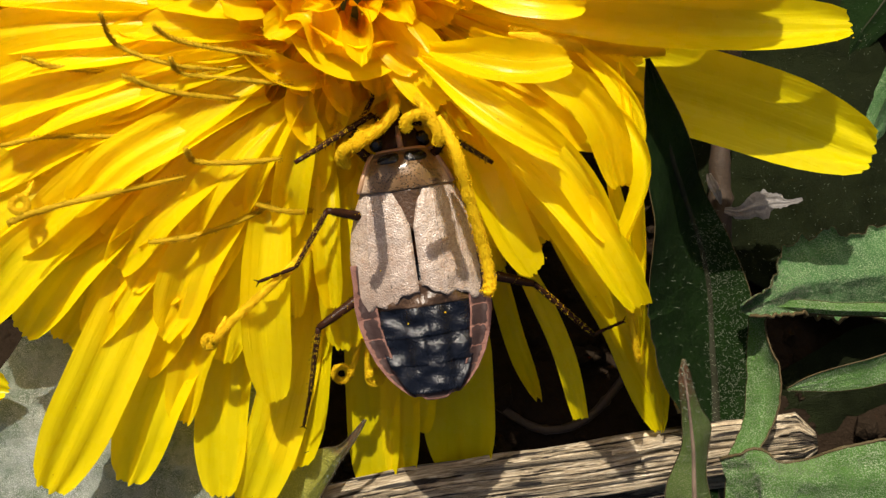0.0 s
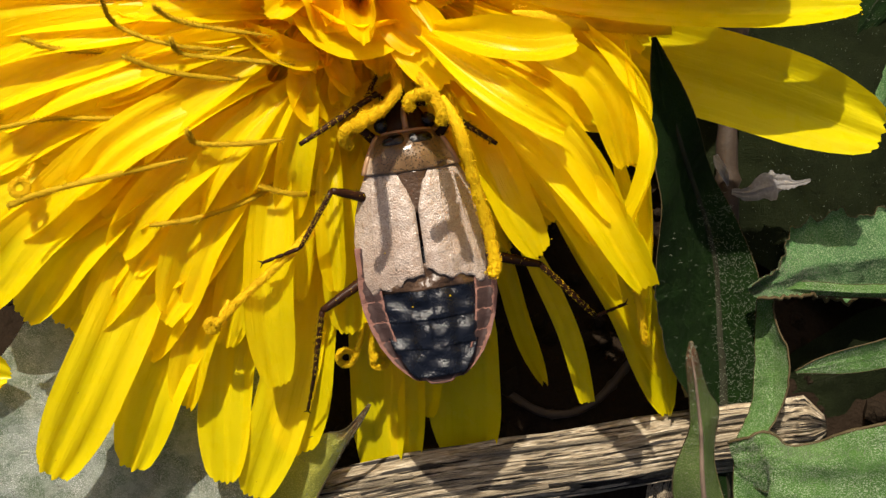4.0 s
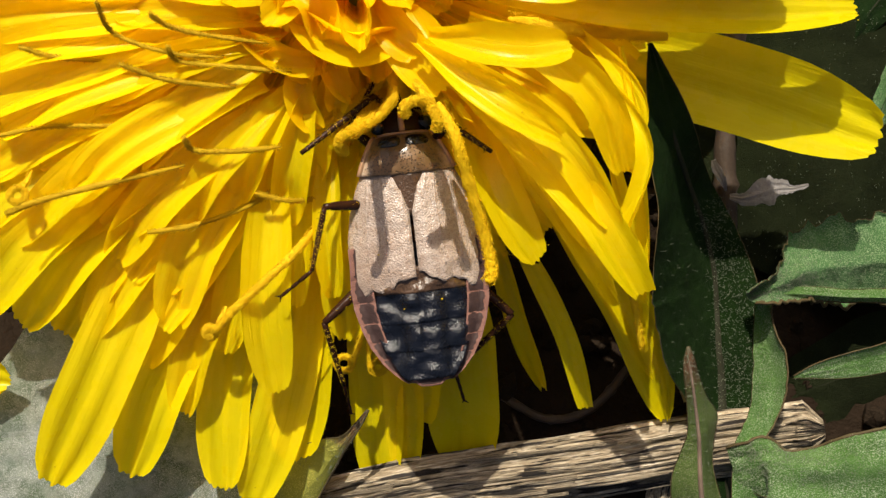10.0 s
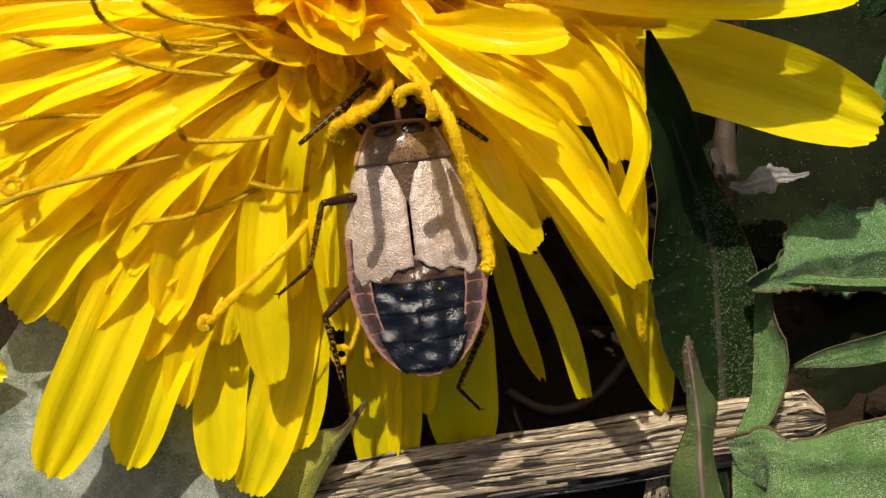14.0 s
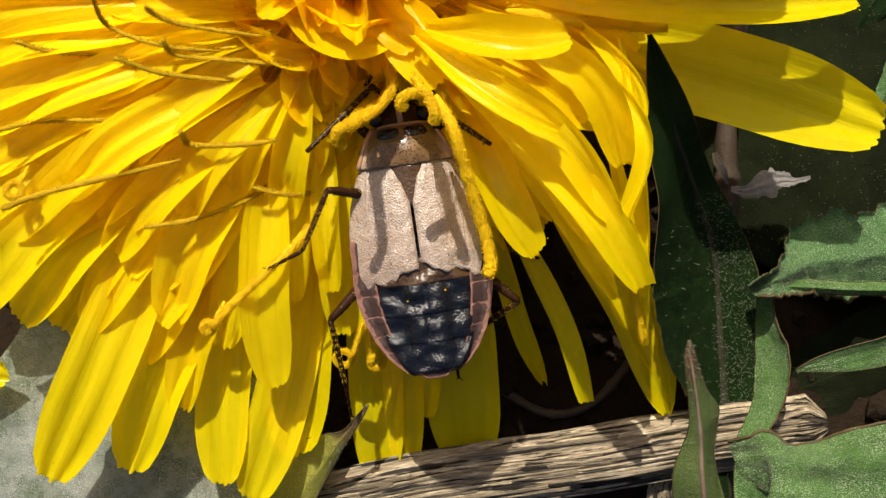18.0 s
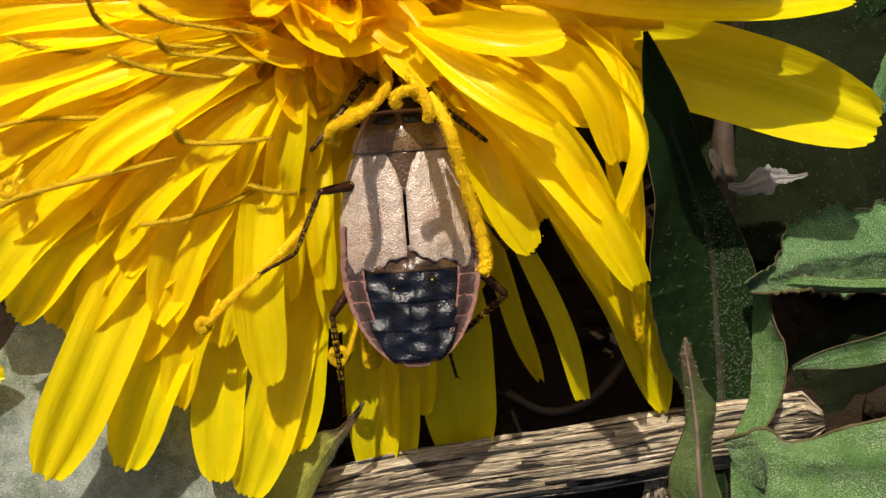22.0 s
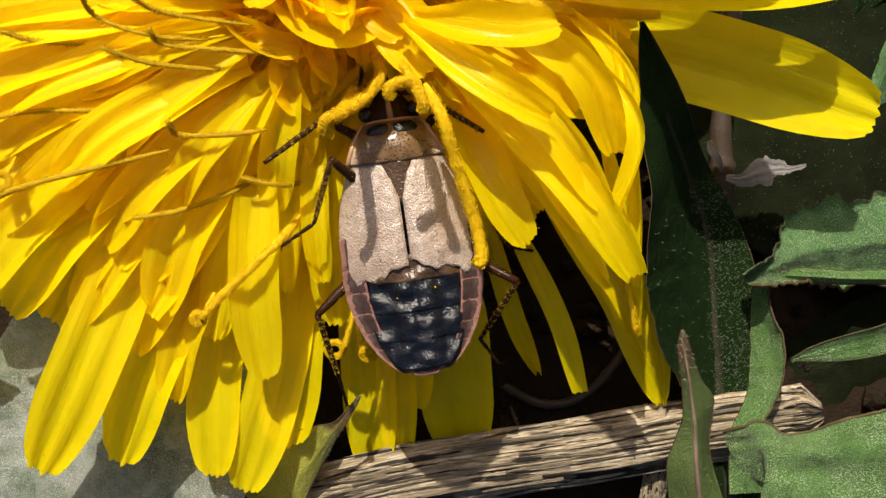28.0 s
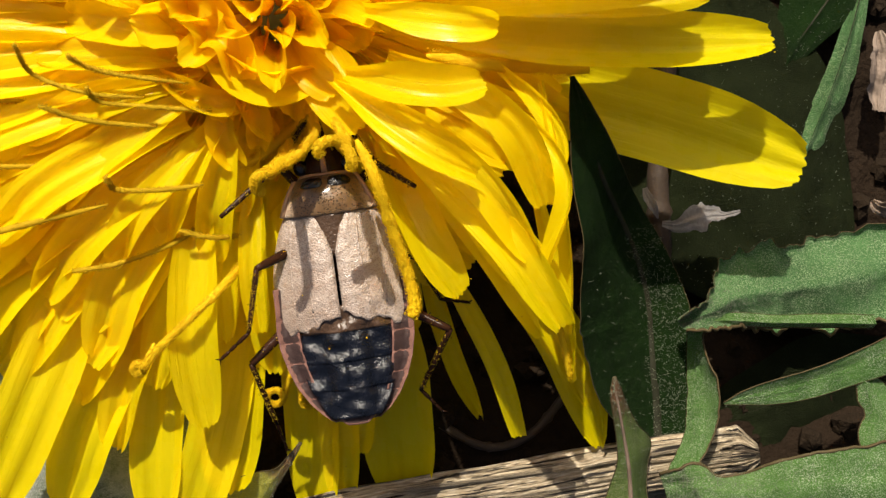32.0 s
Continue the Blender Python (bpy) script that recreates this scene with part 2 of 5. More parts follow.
def plain(name, color, dark, scale, rough, bump_mm, spec=0.4, **given):
    k = Nodes(name)
    obj = k.coords("Object")
    n, fine = k.noise(obj, scale, 5, 0.6), k.noise(obj, scale * 7, 3)
    c = k.mix(n, color, dark)
    c = k.mix(k.math("MULTIPLY", fine, 0.3), c, dark)
    k.set(c, rough, Specular_IOR_Level=spec, **given)
    k.bump(k.math("ADD", n, k.math("MULTIPLY", fine, 0.5)), bump_mm)
    return k.mat


HAIR = plain("plant_hair", (0.20, 0.22, 0.16), (0.12, 0.14, 0.09), 2000, 0.5, 0.01)
MARGIN = plain("leaf_margin", (0.085, 0.070, 0.032), (0.040, 0.026, 0.013), 1500, 0.6, 0.03, 0.1)
MIDRIB = plain("midrib", (0.030, 0.029, 0.018), (0.012, 0.014, 0.008), 700, 0.6, 0.06, 0.06)
DRY = plain("dry_stalk", (0.045, 0.028, 0.016), (0.018, 0.011, 0.007), 700, 0.7, 0.08)
PALE_DRY = plain("dry_leaf_pale", (0.27, 0.26, 0.26), (0.10, 0.09, 0.085), 5000, 0.4, 0.10)
DRY_LIGHT = plain("dry_leaf_light", (0.34, 0.27, 0.22), (0.07, 0.05, 0.036), 900, 0.7, 0.15, 0.1)
CREAM = plain("dry_leaf_cream", (0.62, 0.52, 0.26), (0.40, 0.30, 0.14), 1200, 0.6, 0.10, 0.2)
RIDGE = plain("leaf_ridge_brown", (0.26, 0.19, 0.14), (0.12, 0.08, 0.055), 1200, 0.55, 0.06, 0.2)
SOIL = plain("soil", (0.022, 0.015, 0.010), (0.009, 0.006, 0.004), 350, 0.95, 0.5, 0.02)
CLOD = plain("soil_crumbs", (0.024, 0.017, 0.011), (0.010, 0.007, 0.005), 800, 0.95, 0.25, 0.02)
STEM = plain("flower_stem", (0.16, 0.20, 0.07), (0.10, 0.10, 0.05), 500, 0.5, 0.06)


def straw_material():
    k = Nodes("straw_grey")
    fibre = k.noise(k.coords("UV", (1, 0.016, 1)), 44, 5, 0.7)
    crack = k.noise(k.coords("UV", (1, 0.010, 1)), 15, 4, 0.6)
    coarse = k.noise(k.coords("UV", (1, 0.03, 1)), 5, 3)
    obj = k.coords("Object")
    stain = k.noise(obj, 420, 4)
    c = k.ramp(fibre, [(0.34, (0.12, 0.088, 0.052)), (0.48, (0.36, 0.285, 0.185)), (0.66, (0.68, 0.59, 0.45))])
    c = k.mix(k.ramp(coarse, [(0.45, (0.0,) * 3), (0.75, (0.45,) * 3)]), c, (0.26, 0.205, 0.13))
    c = k.mix(k.ramp(stain, [(0.5, (0.0,) * 3), (0.75, (0.4,) * 3)]), c, (0.12, 0.085, 0.05))
    split = k.ramp(crack, [(0.42, (1.0,) * 3), (0.46, (0.0,) * 3)])
    c = k.mix(split, c, (0.012, 0.008, 0.005))
    k.set(c, 0.62, Specular_IOR_Level=0.35)
    h = k.math("ADD", fibre, k.math("MULTIPLY", k.noise(obj, 8000, 3), 0.15))
    k.bump(k.math("SUBTRACT", h, split), 0.22)
    return k.mat


STRAW = straw_material()

# insect surfaces
def wing_material():
    k = Nodes("wing_case_beige")
    obj = k.coords("Object")
    cell = k.node("ShaderNodeTexVoronoi", Scale=12500.0)
    k.link(obj, cell.inputs["Vector"])
    big, mid = k.noise(obj, 420, 4), k.noise(obj, 4200, 5, 0.65)
    c = k.ramp(big, [(0.32, (0.245, 0.182, 0.143)), (0.62, (0.345, 0.288, 0.248))])
    c = k.mix(k.ramp(mid, [(0.46, (0,) * 3), (0.68, (0.7,) * 3)]), c, (0.20, 0.125, 0.08))
    c = k.mix(k.ramp(cell.outputs["Distance"], [(0.12, (0.8,) * 3), (0.42, (0,) * 3)]), c, (0.13, 0.09, 0.065))
    k.set(c, k.ramp(mid, [(0.35, (0.24,) * 3), (0.65, (0.46,) * 3)]), Specular_IOR_Level=0.55)
    k.bump(k.math("ADD", cell.outputs["Distance"], k.math("MULTIPLY", mid, 1.2)), 0.030)
    return k.mat


def pitted_material():
    k = Nodes("neck_shield_pitted")
    obj = k.coords("Object")
    cell = k.node("ShaderNodeTexVoronoi", Scale=10500.0)
    k.link(obj, cell.inputs["Vector"])
    big = k.noise(obj, 700, 3)
    c = k.ramp(big, [(0.35, (0.075, 0.040, 0.015)), (0.65, (0.155, 0.092, 0.042))])
    c = k.mix(k.ramp(cell.outputs["Distance"], [(0.26, (0.75,) * 3), (0.44, (0,) * 3)]), c, (0.018, 0.012, 0.008))
    place = k.tree.nodes.new("ShaderNodeSeparateXYZ")
    k.link(obj, place.inputs[0])
    aside = k.math("ADD", k.math("MULTIPLY", k.math("ABSOLUTE", place.outputs[0]), 400.0), k.math("MULTIPLY", k.noise(obj, 1800, 4), 0.3))
    c = k.mix(k.ramp(aside, [(0.70, (0,) * 3), (0.86, (0.85,) * 3)]), c, (0.42, 0.31, 0.22))
    k.set(c, 0.28, Specular_IOR_Level=0.40, Coat_Weight=0.25, Coat_Roughness=0.15)
    k.bump(k.ramp(cell.outputs["Distance"], [(0.1, (0,) * 3), (0.4, (1,) * 3)]), 0.035)
    return k.mat


WING, PITTED = wing_material(), pitted_material()


def black_material():
    k = Nodes("abdomen_blue_black")
    obj = k.coords("Object")
    cell = k.node("ShaderNodeTexVoronoi", Scale=11000.0)
    k.link(obj, cell.inputs["Vector"])
    fine, broad = k.noise(obj, 9000, 4, 0.65), k.noise(obj, 1300, 4)
    k.set(k.mix(broad, (0.0015, 0.0022, 0.0048), (0.004, 0.005, 0.009)), k.ramp(broad, [(0.3, (0.18,) * 3), (0.7, (0.34,) * 3)]), Specular_IOR_Level=0.45)
    k.bump(k.math("ADD", k.math("MULTIPLY", cell.outputs["Distance"], 0.7), k.math("ADD", fine, k.math("MULTIPLY", broad, 2.4))), 0.030)
    return k.mat


BLACK = black_material()
MEMBRANE = plain("wing_membrane_brown", (0.085, 0.045, 0.022), (0.025, 0.014, 0.008), 900, 0.28, 0.10, 0.5)
PINK = plain("margin_salmon", (0.25, 0.130, 0.100), (0.09, 0.042, 0.034), 1500, 0.4, 0.05, 0.15)
BLOTCH = plain("margin_blotch", (0.075, 0.044, 0.040), (0.012, 0.009, 0.009), 2600, 0.4, 0.05, 0.12)
LEG = plain("leg_black", (0.040, 0.015, 0.007), (0.009, 0.004, 0.002), 2500, 0.24, 0.02, 0.09)
SHIELD_EDGE = plain("shield_edge_tan", (0.36, 0.22, 0.12), (0.22, 0.12, 0.06), 1500, 0.3, 0.03, 0.6)

# ---- ground: one sheet to the horizon ----
def soil_height(x, y):
    near = math.exp(-(x * x + y * y) / 90 ** 2)
    lift = 1 / (1 + math.exp(min(60.0, max(-60.0, (y + 6.5) * 0.9))))
    h = -15.0 + 3.6 * lift * near
    h += near * 1.1 * noise.noise(Vector((x * 0.22, y * 0.22, 3))) + near * 0.5 * noise.noise(Vector((x * 0.7, y * 0.7, 9)))
    return h + 0.18 * near * noise.noise(Vector((x * 2.3, y * 2.3, 1)))


def ground():
    fine = list(np.linspace(-42, 42, 150))
    far = [48, 60, 80, 110, 160, 260, 500, 1000, 3000, 1e4, 5e4, 3e5]
    axis = [-v for v in reversed(far)] + fine + far
    verts = [(x, y, soil_height(x, y)) for y in axis for x in axis]
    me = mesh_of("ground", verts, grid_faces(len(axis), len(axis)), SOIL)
    tagged(new("ground", me), "bare dark brown crumbly garden soil", "soil", kind="structure")
    rng = random.Random(5)
    pieces = []
    for _ in range(900):
        x, y = rng.uniform(-26, 28), rng.uniform(-20, 18)
        r = rng.choice((0.15, 0.2, 0.3, 0.45, 0.7))
        pieces.append(blob((x, y, soil_height(x, y) + r * 0.4), r, rng, 6, 0.35))
    v, f, u = joined(pieces)
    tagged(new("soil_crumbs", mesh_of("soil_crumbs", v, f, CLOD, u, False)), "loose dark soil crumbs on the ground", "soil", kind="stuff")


ground()

# ---- leaves ----
def leaf_grid(rows, n, m, curl, crinkle, seed, ragged=0.0):
    """A blade along an axis. rows: x, y, z, reach to the left and right, rise of the left and right edge."""
    line = smooth_line(rows, n)
    rng = random.Random(seed)
    off = Vector((rng.uniform(0, 50), rng.uniform(0, 50), 0))
    verts, uvs = [], []
    tang = np.gradient(line[:, :3], axis=0)
    for i in range(n):
        t = unit(tang[i] * (1, 1, 0))
        s = np.array((t[1], -t[0], 0.0))
        for j in range(m):
            k = 2 * j / (m - 1) - 1
            reach = max(line[i, 4], 0.02) if k > 0 else max(line[i, 3], 0.02)
            reach *= 1 + ragged * (noise.noise(Vector((i * 0.16, seed + (5 if k > 0 else 0), 0))) + 0.6 * noise.noise(Vector((i * 0.45, seed, 4))))
            rise = line[i, 6] if k > 0 else line[i, 5]
            p = line[i, :3] + s * k * reach
            p[2] += rise * abs(k) ** 1.3 + curl * (abs(k) ** 6)
            q = Vector((p[0] * 0.35, p[1] * 0.35, 0)) + off
            p[2] += crinkle * (noise.noise(q) + 0.45 * noise.noise(q * 2.9) + 0.16 * noise.noise(q * 6.5)) * min(1, reach / 1.5)
            p[2] += 0.25 * crinkle * math.cos(k * 9) * (1 - abs(k))
            verts.append(tuple(p))
            uvs.append((k * reach, i / n))
    return verts, grid_faces(n, m), uvs, line


def hairs(parent, verts, n, m, count, seed, length=(0.06, 0.16), rows=(0.0, 1.0), across=(0.0, 1.0)):
    """Fine pale hairs on a blade, joined."""
    rng = random.Random(seed)
    pieces = []
    for _ in range(count):
        i, j = int(rng.uniform(*rows) * (n - 2)), int((m - 2) * (rng.uniform(*across) if rng.random() < 0.85 else rng.random()))
        a, b, c = (np.array(verts[k]) for k in (i * m + j, i * m + j + 1, (i + 1) * m + j))
        u, v = rng.random(), rng.random()
        p = a + (b - a) * u + (c - a) * v
        nrm = unit(np.cross(b - a, c - a))
        nrm = nrm if nrm[2] > 0 else -nrm
        lean = np.array([rng.uniform(-1, 1), rng.uniform(-1, 1), rng.uniform(-0.2, 0.4)])
        h = rng.uniform(*length)
        line = [p - nrm * 0.03, p + nrm * h * 0.45 + lean * h * 0.25, p + nrm * h * 0.6 + lean * h * 0.8]
        pieces.append(tube(smooth_line(line, 4), [0.010, 0.009, 0.007, 0.004], 3, cap=False))
    v, f, u = joined(pieces)
    ob = part("leaf_hairs", mesh_of("leaf_hairs", v, f, HAIR, u), parent, "short pale hairs")
    return tagged(ob, kind="stuff")


def leaf(name, label, rows, material, n=60, m=21, curl=0.0, crinkle=0.25, seed=1, hair=0, rib=0.0, edge=0.0, ragged=0.0, hair_rows=(0, 1), hair_len=(0.06, 0.16), hair_across=(0.0, 1.0), rib_material=None):
    verts, faces, uvs, line = leaf_grid(rows, n, m, curl, crinkle, seed, ragged)
    root = tagged(new(name), label, "leaf")
    x, y, z = rows[-1][:3]
    root.location = (x * MM, y * MM, z * MM)
    local = [(a - x, b - y, c - z) for a, b, c in verts]
    part("blade", mesh_of("blade", local, faces, material, uvs), root)
    mid = [local[i * m + m // 2] for i in range(n)]
    if rib:
        t = np.linspace(0.25, 1, n)
        v, f, u = tube(np.array(mid) - (0, 0, rib * 0.45), rib * t, 10)
        part("midrib", mesh_of("midrib", v, f, rib_material or MIDRIB, u), root, "thick pale midrib")
    if edge:
        for side, thick in zip((0, m - 1), edge if isinstance(edge, tuple) else (edge, edge)):
            v, f, u = tube(np.array([local[i * m + side] for i in range(n)]), thick, 6, 0.25, random.Random(seed))
            part("leaf_margin", mesh_of("leaf_margin", v, f, MARGIN, u), root, "reddish brown rolled leaf edge")
    if hair:
        hairs(root, local, n, m, hair, seed + 7, hair_len, hair_rows, hair_across)
    return root


leaf("dandelion_leaf", "dandelion leaf with a hairy midrib, shadow put into its green, standing beside the flower", [
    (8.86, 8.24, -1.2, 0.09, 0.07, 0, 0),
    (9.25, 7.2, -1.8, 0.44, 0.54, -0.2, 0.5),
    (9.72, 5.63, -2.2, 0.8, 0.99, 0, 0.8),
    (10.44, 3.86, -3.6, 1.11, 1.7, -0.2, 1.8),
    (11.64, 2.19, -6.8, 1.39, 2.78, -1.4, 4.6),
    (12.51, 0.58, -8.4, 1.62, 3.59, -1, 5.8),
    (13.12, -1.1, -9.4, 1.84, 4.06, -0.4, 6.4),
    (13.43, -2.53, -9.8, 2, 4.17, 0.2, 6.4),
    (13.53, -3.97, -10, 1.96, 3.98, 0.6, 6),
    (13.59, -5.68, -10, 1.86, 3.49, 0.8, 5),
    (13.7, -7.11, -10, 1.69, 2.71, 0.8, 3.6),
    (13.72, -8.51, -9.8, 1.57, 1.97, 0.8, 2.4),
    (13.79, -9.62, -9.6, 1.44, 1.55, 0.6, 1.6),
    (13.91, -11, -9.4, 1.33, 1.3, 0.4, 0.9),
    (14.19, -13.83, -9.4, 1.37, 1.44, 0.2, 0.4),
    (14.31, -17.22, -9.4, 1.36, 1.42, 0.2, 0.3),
], LEAF_SHADOWED, n=120, m=33, crinkle=0.25, seed=3, hair=1900, rib=0.42, edge=0.02, ragged=0.02, hair_len=(0.08, 0.24), hair_rows=(0.3, 1.0), hair_across=(0.0, 0.58))
# Sunlit strip of the leaf above, added as its own brighter blade.
leaf("leaf_lobe", "sunlit downy strip of the dark leaf with a pale edge, added as a brighter lobe", [
    (24.28, -3.19, -8.2, 0.24, 0.44, -0.5, -0.3),
    (21.67, -3.06, -7.9, 0.24, 0.43, -0.5, -0.3),
    (19.34, -2.99, -7.5, 0.26, 0.37, -0.5, -0.3),
    (17.36, -2.84, -7.3, 0.28, 0.38, -0.4, -0.3),
    (16.11, -2.82, -7.5, 0.35, 0.41, -0.2, -0.3),
    (15.52, -3.23, -8, 0.28, 0.45, 0.2, -0.2),
    (15.41, -4.09, -8.4, 0.28, 0.34, 0.8, -0.2),
    (15.51, -4.99, -8.6, 0.42, 0.38, 1.2, -0.5),
    (15.68, -5.97, -8.6, 0.58, 0.51, 1.4, -0.7),
    (15.74, -6.94, -8.5, 0.56, 0.58, 1.3, -0.8),
    (15.6, -7.88, -8.3, 0.54, 0.57, 1, -0.8),
    (15.28, -8.74, -7.9, 0.48, 0.5, 0.6, -0.8),
    (14.93, -9.43, -7.4, 0.43, 0.6, 0.2, -0.6),
    (14.59, -10.14, -6.9, 0.65, 0.82, 0, -0.4),
    (14.48, -11.09, -6.9, 0.81, 0.83, 0, -0.4),
    (14.55, -13.1, -7.4, 0.82, 0.93, 0, 0),
], LEAF_SUNLIT, n=130, m=17, crinkle=0.2, seed=61, hair=500, edge=(0.05, 0.02), ragged=0.12, hair_len=(0.05, 0.12))
leaf("leaf_lobe", "bluish green leaf lobe with a rolled dry brown edge", [
    (14.58, -2.96, -8, 0.28, 0.25, 0, 0.2),
    (15.12, -2.72, -7.6, 0.53, 0.52, -0.2, 0.2),
    (15.97, -2.32, -7.2, 0.6, 0.91, -0.8, -0.6),
    (16.68, -1.93, -7.2, 1, 1.36, -1.4, -1.2),
    (17.28, -1.67, -7.4, 1.88, 1.58, -2, -1.6),
    (18.61, -1.46, -7.8, 2.1, 1.86, -2.2, -1.8),
    (20.75, -1.36, -8.4, 2.09, 2.07, -2.4, -1.8),
    (23.4, -0.92, -8.8, 2.4, 2.56, -2.4, -1.6),
    (27.03, -0.25, -9.4, 1.91, 1.99, -1, 0),
], LEAF_BLUE, n=90, m=31, curl=1.1, crinkle=0.34, seed=5, hair=1800, edge=(0.02, 0.085), ragged=0.34, rib=0)
leaf("leaf_lobe", "narrow green leaf lobe with a reddish point and a hairy edge", [
    (16.17, -6.61, -5.7, 0.05, 0.05, 0, 0),
    (17.12, -6.39, -5.6, 0.42, 0.3, 0.3, -0.2),
    (18.42, -6.14, -5.5, 0.66, 0.56, 0.5, -0.3),
    (20.04, -5.81, -5.6, 0.75, 0.69, 0.6, -0.3),
    (21.97, -5.29, -5.8, 0.86, 0.71, 0.6, -0.3),
    (24.62, -4.44, -6.4, 1, 0.86, 0.4, -0.2),
    (28.06, -3.29, -8, 1.11, 1.1, 0, 0),
], LEAF_SUNLIT, n=50, m=17, crinkle=0.14, seed=8, hair=160, edge=(0.03, 0.015), rib=0)
leaf("dandelion_leaf", "bright green sunlit dandelion leaf with a downy surface", [
    (13.57, -10.93, -7.2, 0.86, 1.48, 0.2, -0.5),
    (14.46, -10.67, -6.4, 0.98, 1.75, 0.1, -0.6),
    (15, -10.52, -5.6, 1.02, 2.28, -0.6, -0.8),
    (15.95, -10.63, -5.2, 0.48, 3.07, -1.2, -0.8),
    (17.21, -10.6, -5, 0.62, 3.61, -1.2, -0.8),
    (18.71, -10.48, -4.8, 1.20, 3.87, -0.6, -0.8),
    (20.28, -10.48, -4.8, 1.64, 4.13, -0.2, -0.8),
    (22.45, -10.47, -5, 1.84, 4.16, 0, -0.8),
    (26.05, -10.38, -6, 2.13, 4.29, 0, -1),
], LEAF_SUNLIT, n=70, m=33, crinkle=0.42, seed=12, hair=2600, edge=(0.08, 0.02), hair_len=(0.06, 0.14), ragged=0.08, rib=0)
leaf("leaf_lobe", "short green leaf lobe with downy teeth beside the straw", [
    (22.85, -5.03, -6.4, 0.08, 0.08, 0, 0),
    (22.93, -5.65, -6.2, 0.63, 0.3, -0.4, -0.2),
    (23.2, -6.51, -6.2, 1.22, 0.49, -0.8, -0.3),
    (23.36, -7.37, -6.2, 1.4, 0.31, -0.8, -0.3),
    (23.22, -8.09, -6, 1.55, 0.53, -0.8, -0.3),
    (23.49, -9.32, -6, 1.84, 0.73, -0.6, -0.2),
    (24.08, -10.99, -6.4, 1.61, 1.07, 0, 0),
], LEAF_SUNLIT, n=50, m=17, crinkle=0.25, seed=64, hair=300, edge=(0.02, 0.035), ragged=0.25, rib=0)
leaf("leaf_tip", "small folded green leaf point with a brown tip", [
    (10.48, -4.8, -1.5, 0.05, 0.05, 0, 0),
    (10.57, -5.53, -1.7, 0.31, 0.23, -0.3, -0.2),
    (10.77, -6.44, -2.1, 0.55, 0.27, -1.2, -0.4),
    (11.05, -7.66, -2.8, 1.00, 0.30, -2.4, -0.5),
    (11.30, -8.9, -3.4, 1.75, 0.42, -4.2, -0.6),
    (11.45, -10.02, -4, 1.35, 0.80, -3.4, -0.8),
    (11.60, -11.43, -4.6, 1.15, 1.20, -2.6, -1),
    (12.07, -13.85, -6, 1.29, 1.26, -1, -1),
], LEAF_PALE, n=50, m=17, crinkle=0.1, seed=15, hair=320, edge=0.025, rib=0.13, rib_material=RIDGE)
leaf("fallen_leaf", "grey green leaf with a downy silvery sheen under the petals", [
    (-8.44, -0.78, -6.4, 1.69, 1.68, 0, 0),
    (-10.29, -3.19, -6.2, 3.05, 4.3, -0.4, -0.6),
    (-12.2, -5.89, -6.4, 4.77, 6.64, -0.4, -0.8),
    (-14.42, -8.89, -6.7, 6.49, 7.52, -0.3, -0.8),
    (-16.94, -11.92, -7.0, 7.67, 7.2, 0, -0.6),
    (-20.26, -15.23, -7.2, 7.96, 5.76, 0, -0.4),
    (-23.62, -18.57, -7.4, 4.57, 3.43, 0, 0),
], LEAF_GREY, n=110, m=71, crinkle=0.8, seed=21, hair=2600, hair_len=(0.08, 0.2))
leaf("leaf_tip", "narrow olive green leaf point with a reddish brown tip", [
    (-3.61, -7.89, -4.8, 0.04, 0.04, 0, 0),
    (-4.08, -8.56, -4.9, 0.14, 0.13, -0.1, 0.1),
    (-4.63, -9.28, -5.1, 0.22, 0.27, -0.2, 0.2),
    (-5.07, -9.83, -5.3, 0.28, 0.93, -0.3, 0.3),
    (-5.35, -10.24, -5.5, 0.34, 1.31, -0.3, 0.3),
    (-5.92, -11.02, -6.0, 0.46, 1.6, -0.4, 0.3),
    (-6.79, -12.16, -6.6, 0.68, 1.84, -0.4, 0.3),
    (-8.06, -13.96, -7.6, 1.12, 1.97, 0, 0),
], LEAF_OLIVE, n=40, m=13, crinkle=0.1, seed=25, hair=160, rib=0, edge=(0.06, 0.02))
leaf("background_leaf", "green leaf behind the petals, its shade put into the colour", [
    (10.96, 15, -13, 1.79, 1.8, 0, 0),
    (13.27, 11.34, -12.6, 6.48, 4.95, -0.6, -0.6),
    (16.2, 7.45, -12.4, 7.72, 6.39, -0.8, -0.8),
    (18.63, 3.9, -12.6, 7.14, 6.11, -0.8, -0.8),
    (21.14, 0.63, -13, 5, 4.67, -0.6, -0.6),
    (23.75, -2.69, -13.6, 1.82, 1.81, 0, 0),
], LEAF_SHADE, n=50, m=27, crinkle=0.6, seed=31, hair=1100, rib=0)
leaf("background_leaf", "leaf under the rosette, coloured as if deep in shade", [
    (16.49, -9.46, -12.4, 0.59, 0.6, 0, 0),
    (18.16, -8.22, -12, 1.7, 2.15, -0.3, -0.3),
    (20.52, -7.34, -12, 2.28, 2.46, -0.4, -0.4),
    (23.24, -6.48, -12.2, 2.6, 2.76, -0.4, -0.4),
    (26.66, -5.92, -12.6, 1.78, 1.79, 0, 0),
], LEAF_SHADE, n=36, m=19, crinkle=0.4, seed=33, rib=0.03)
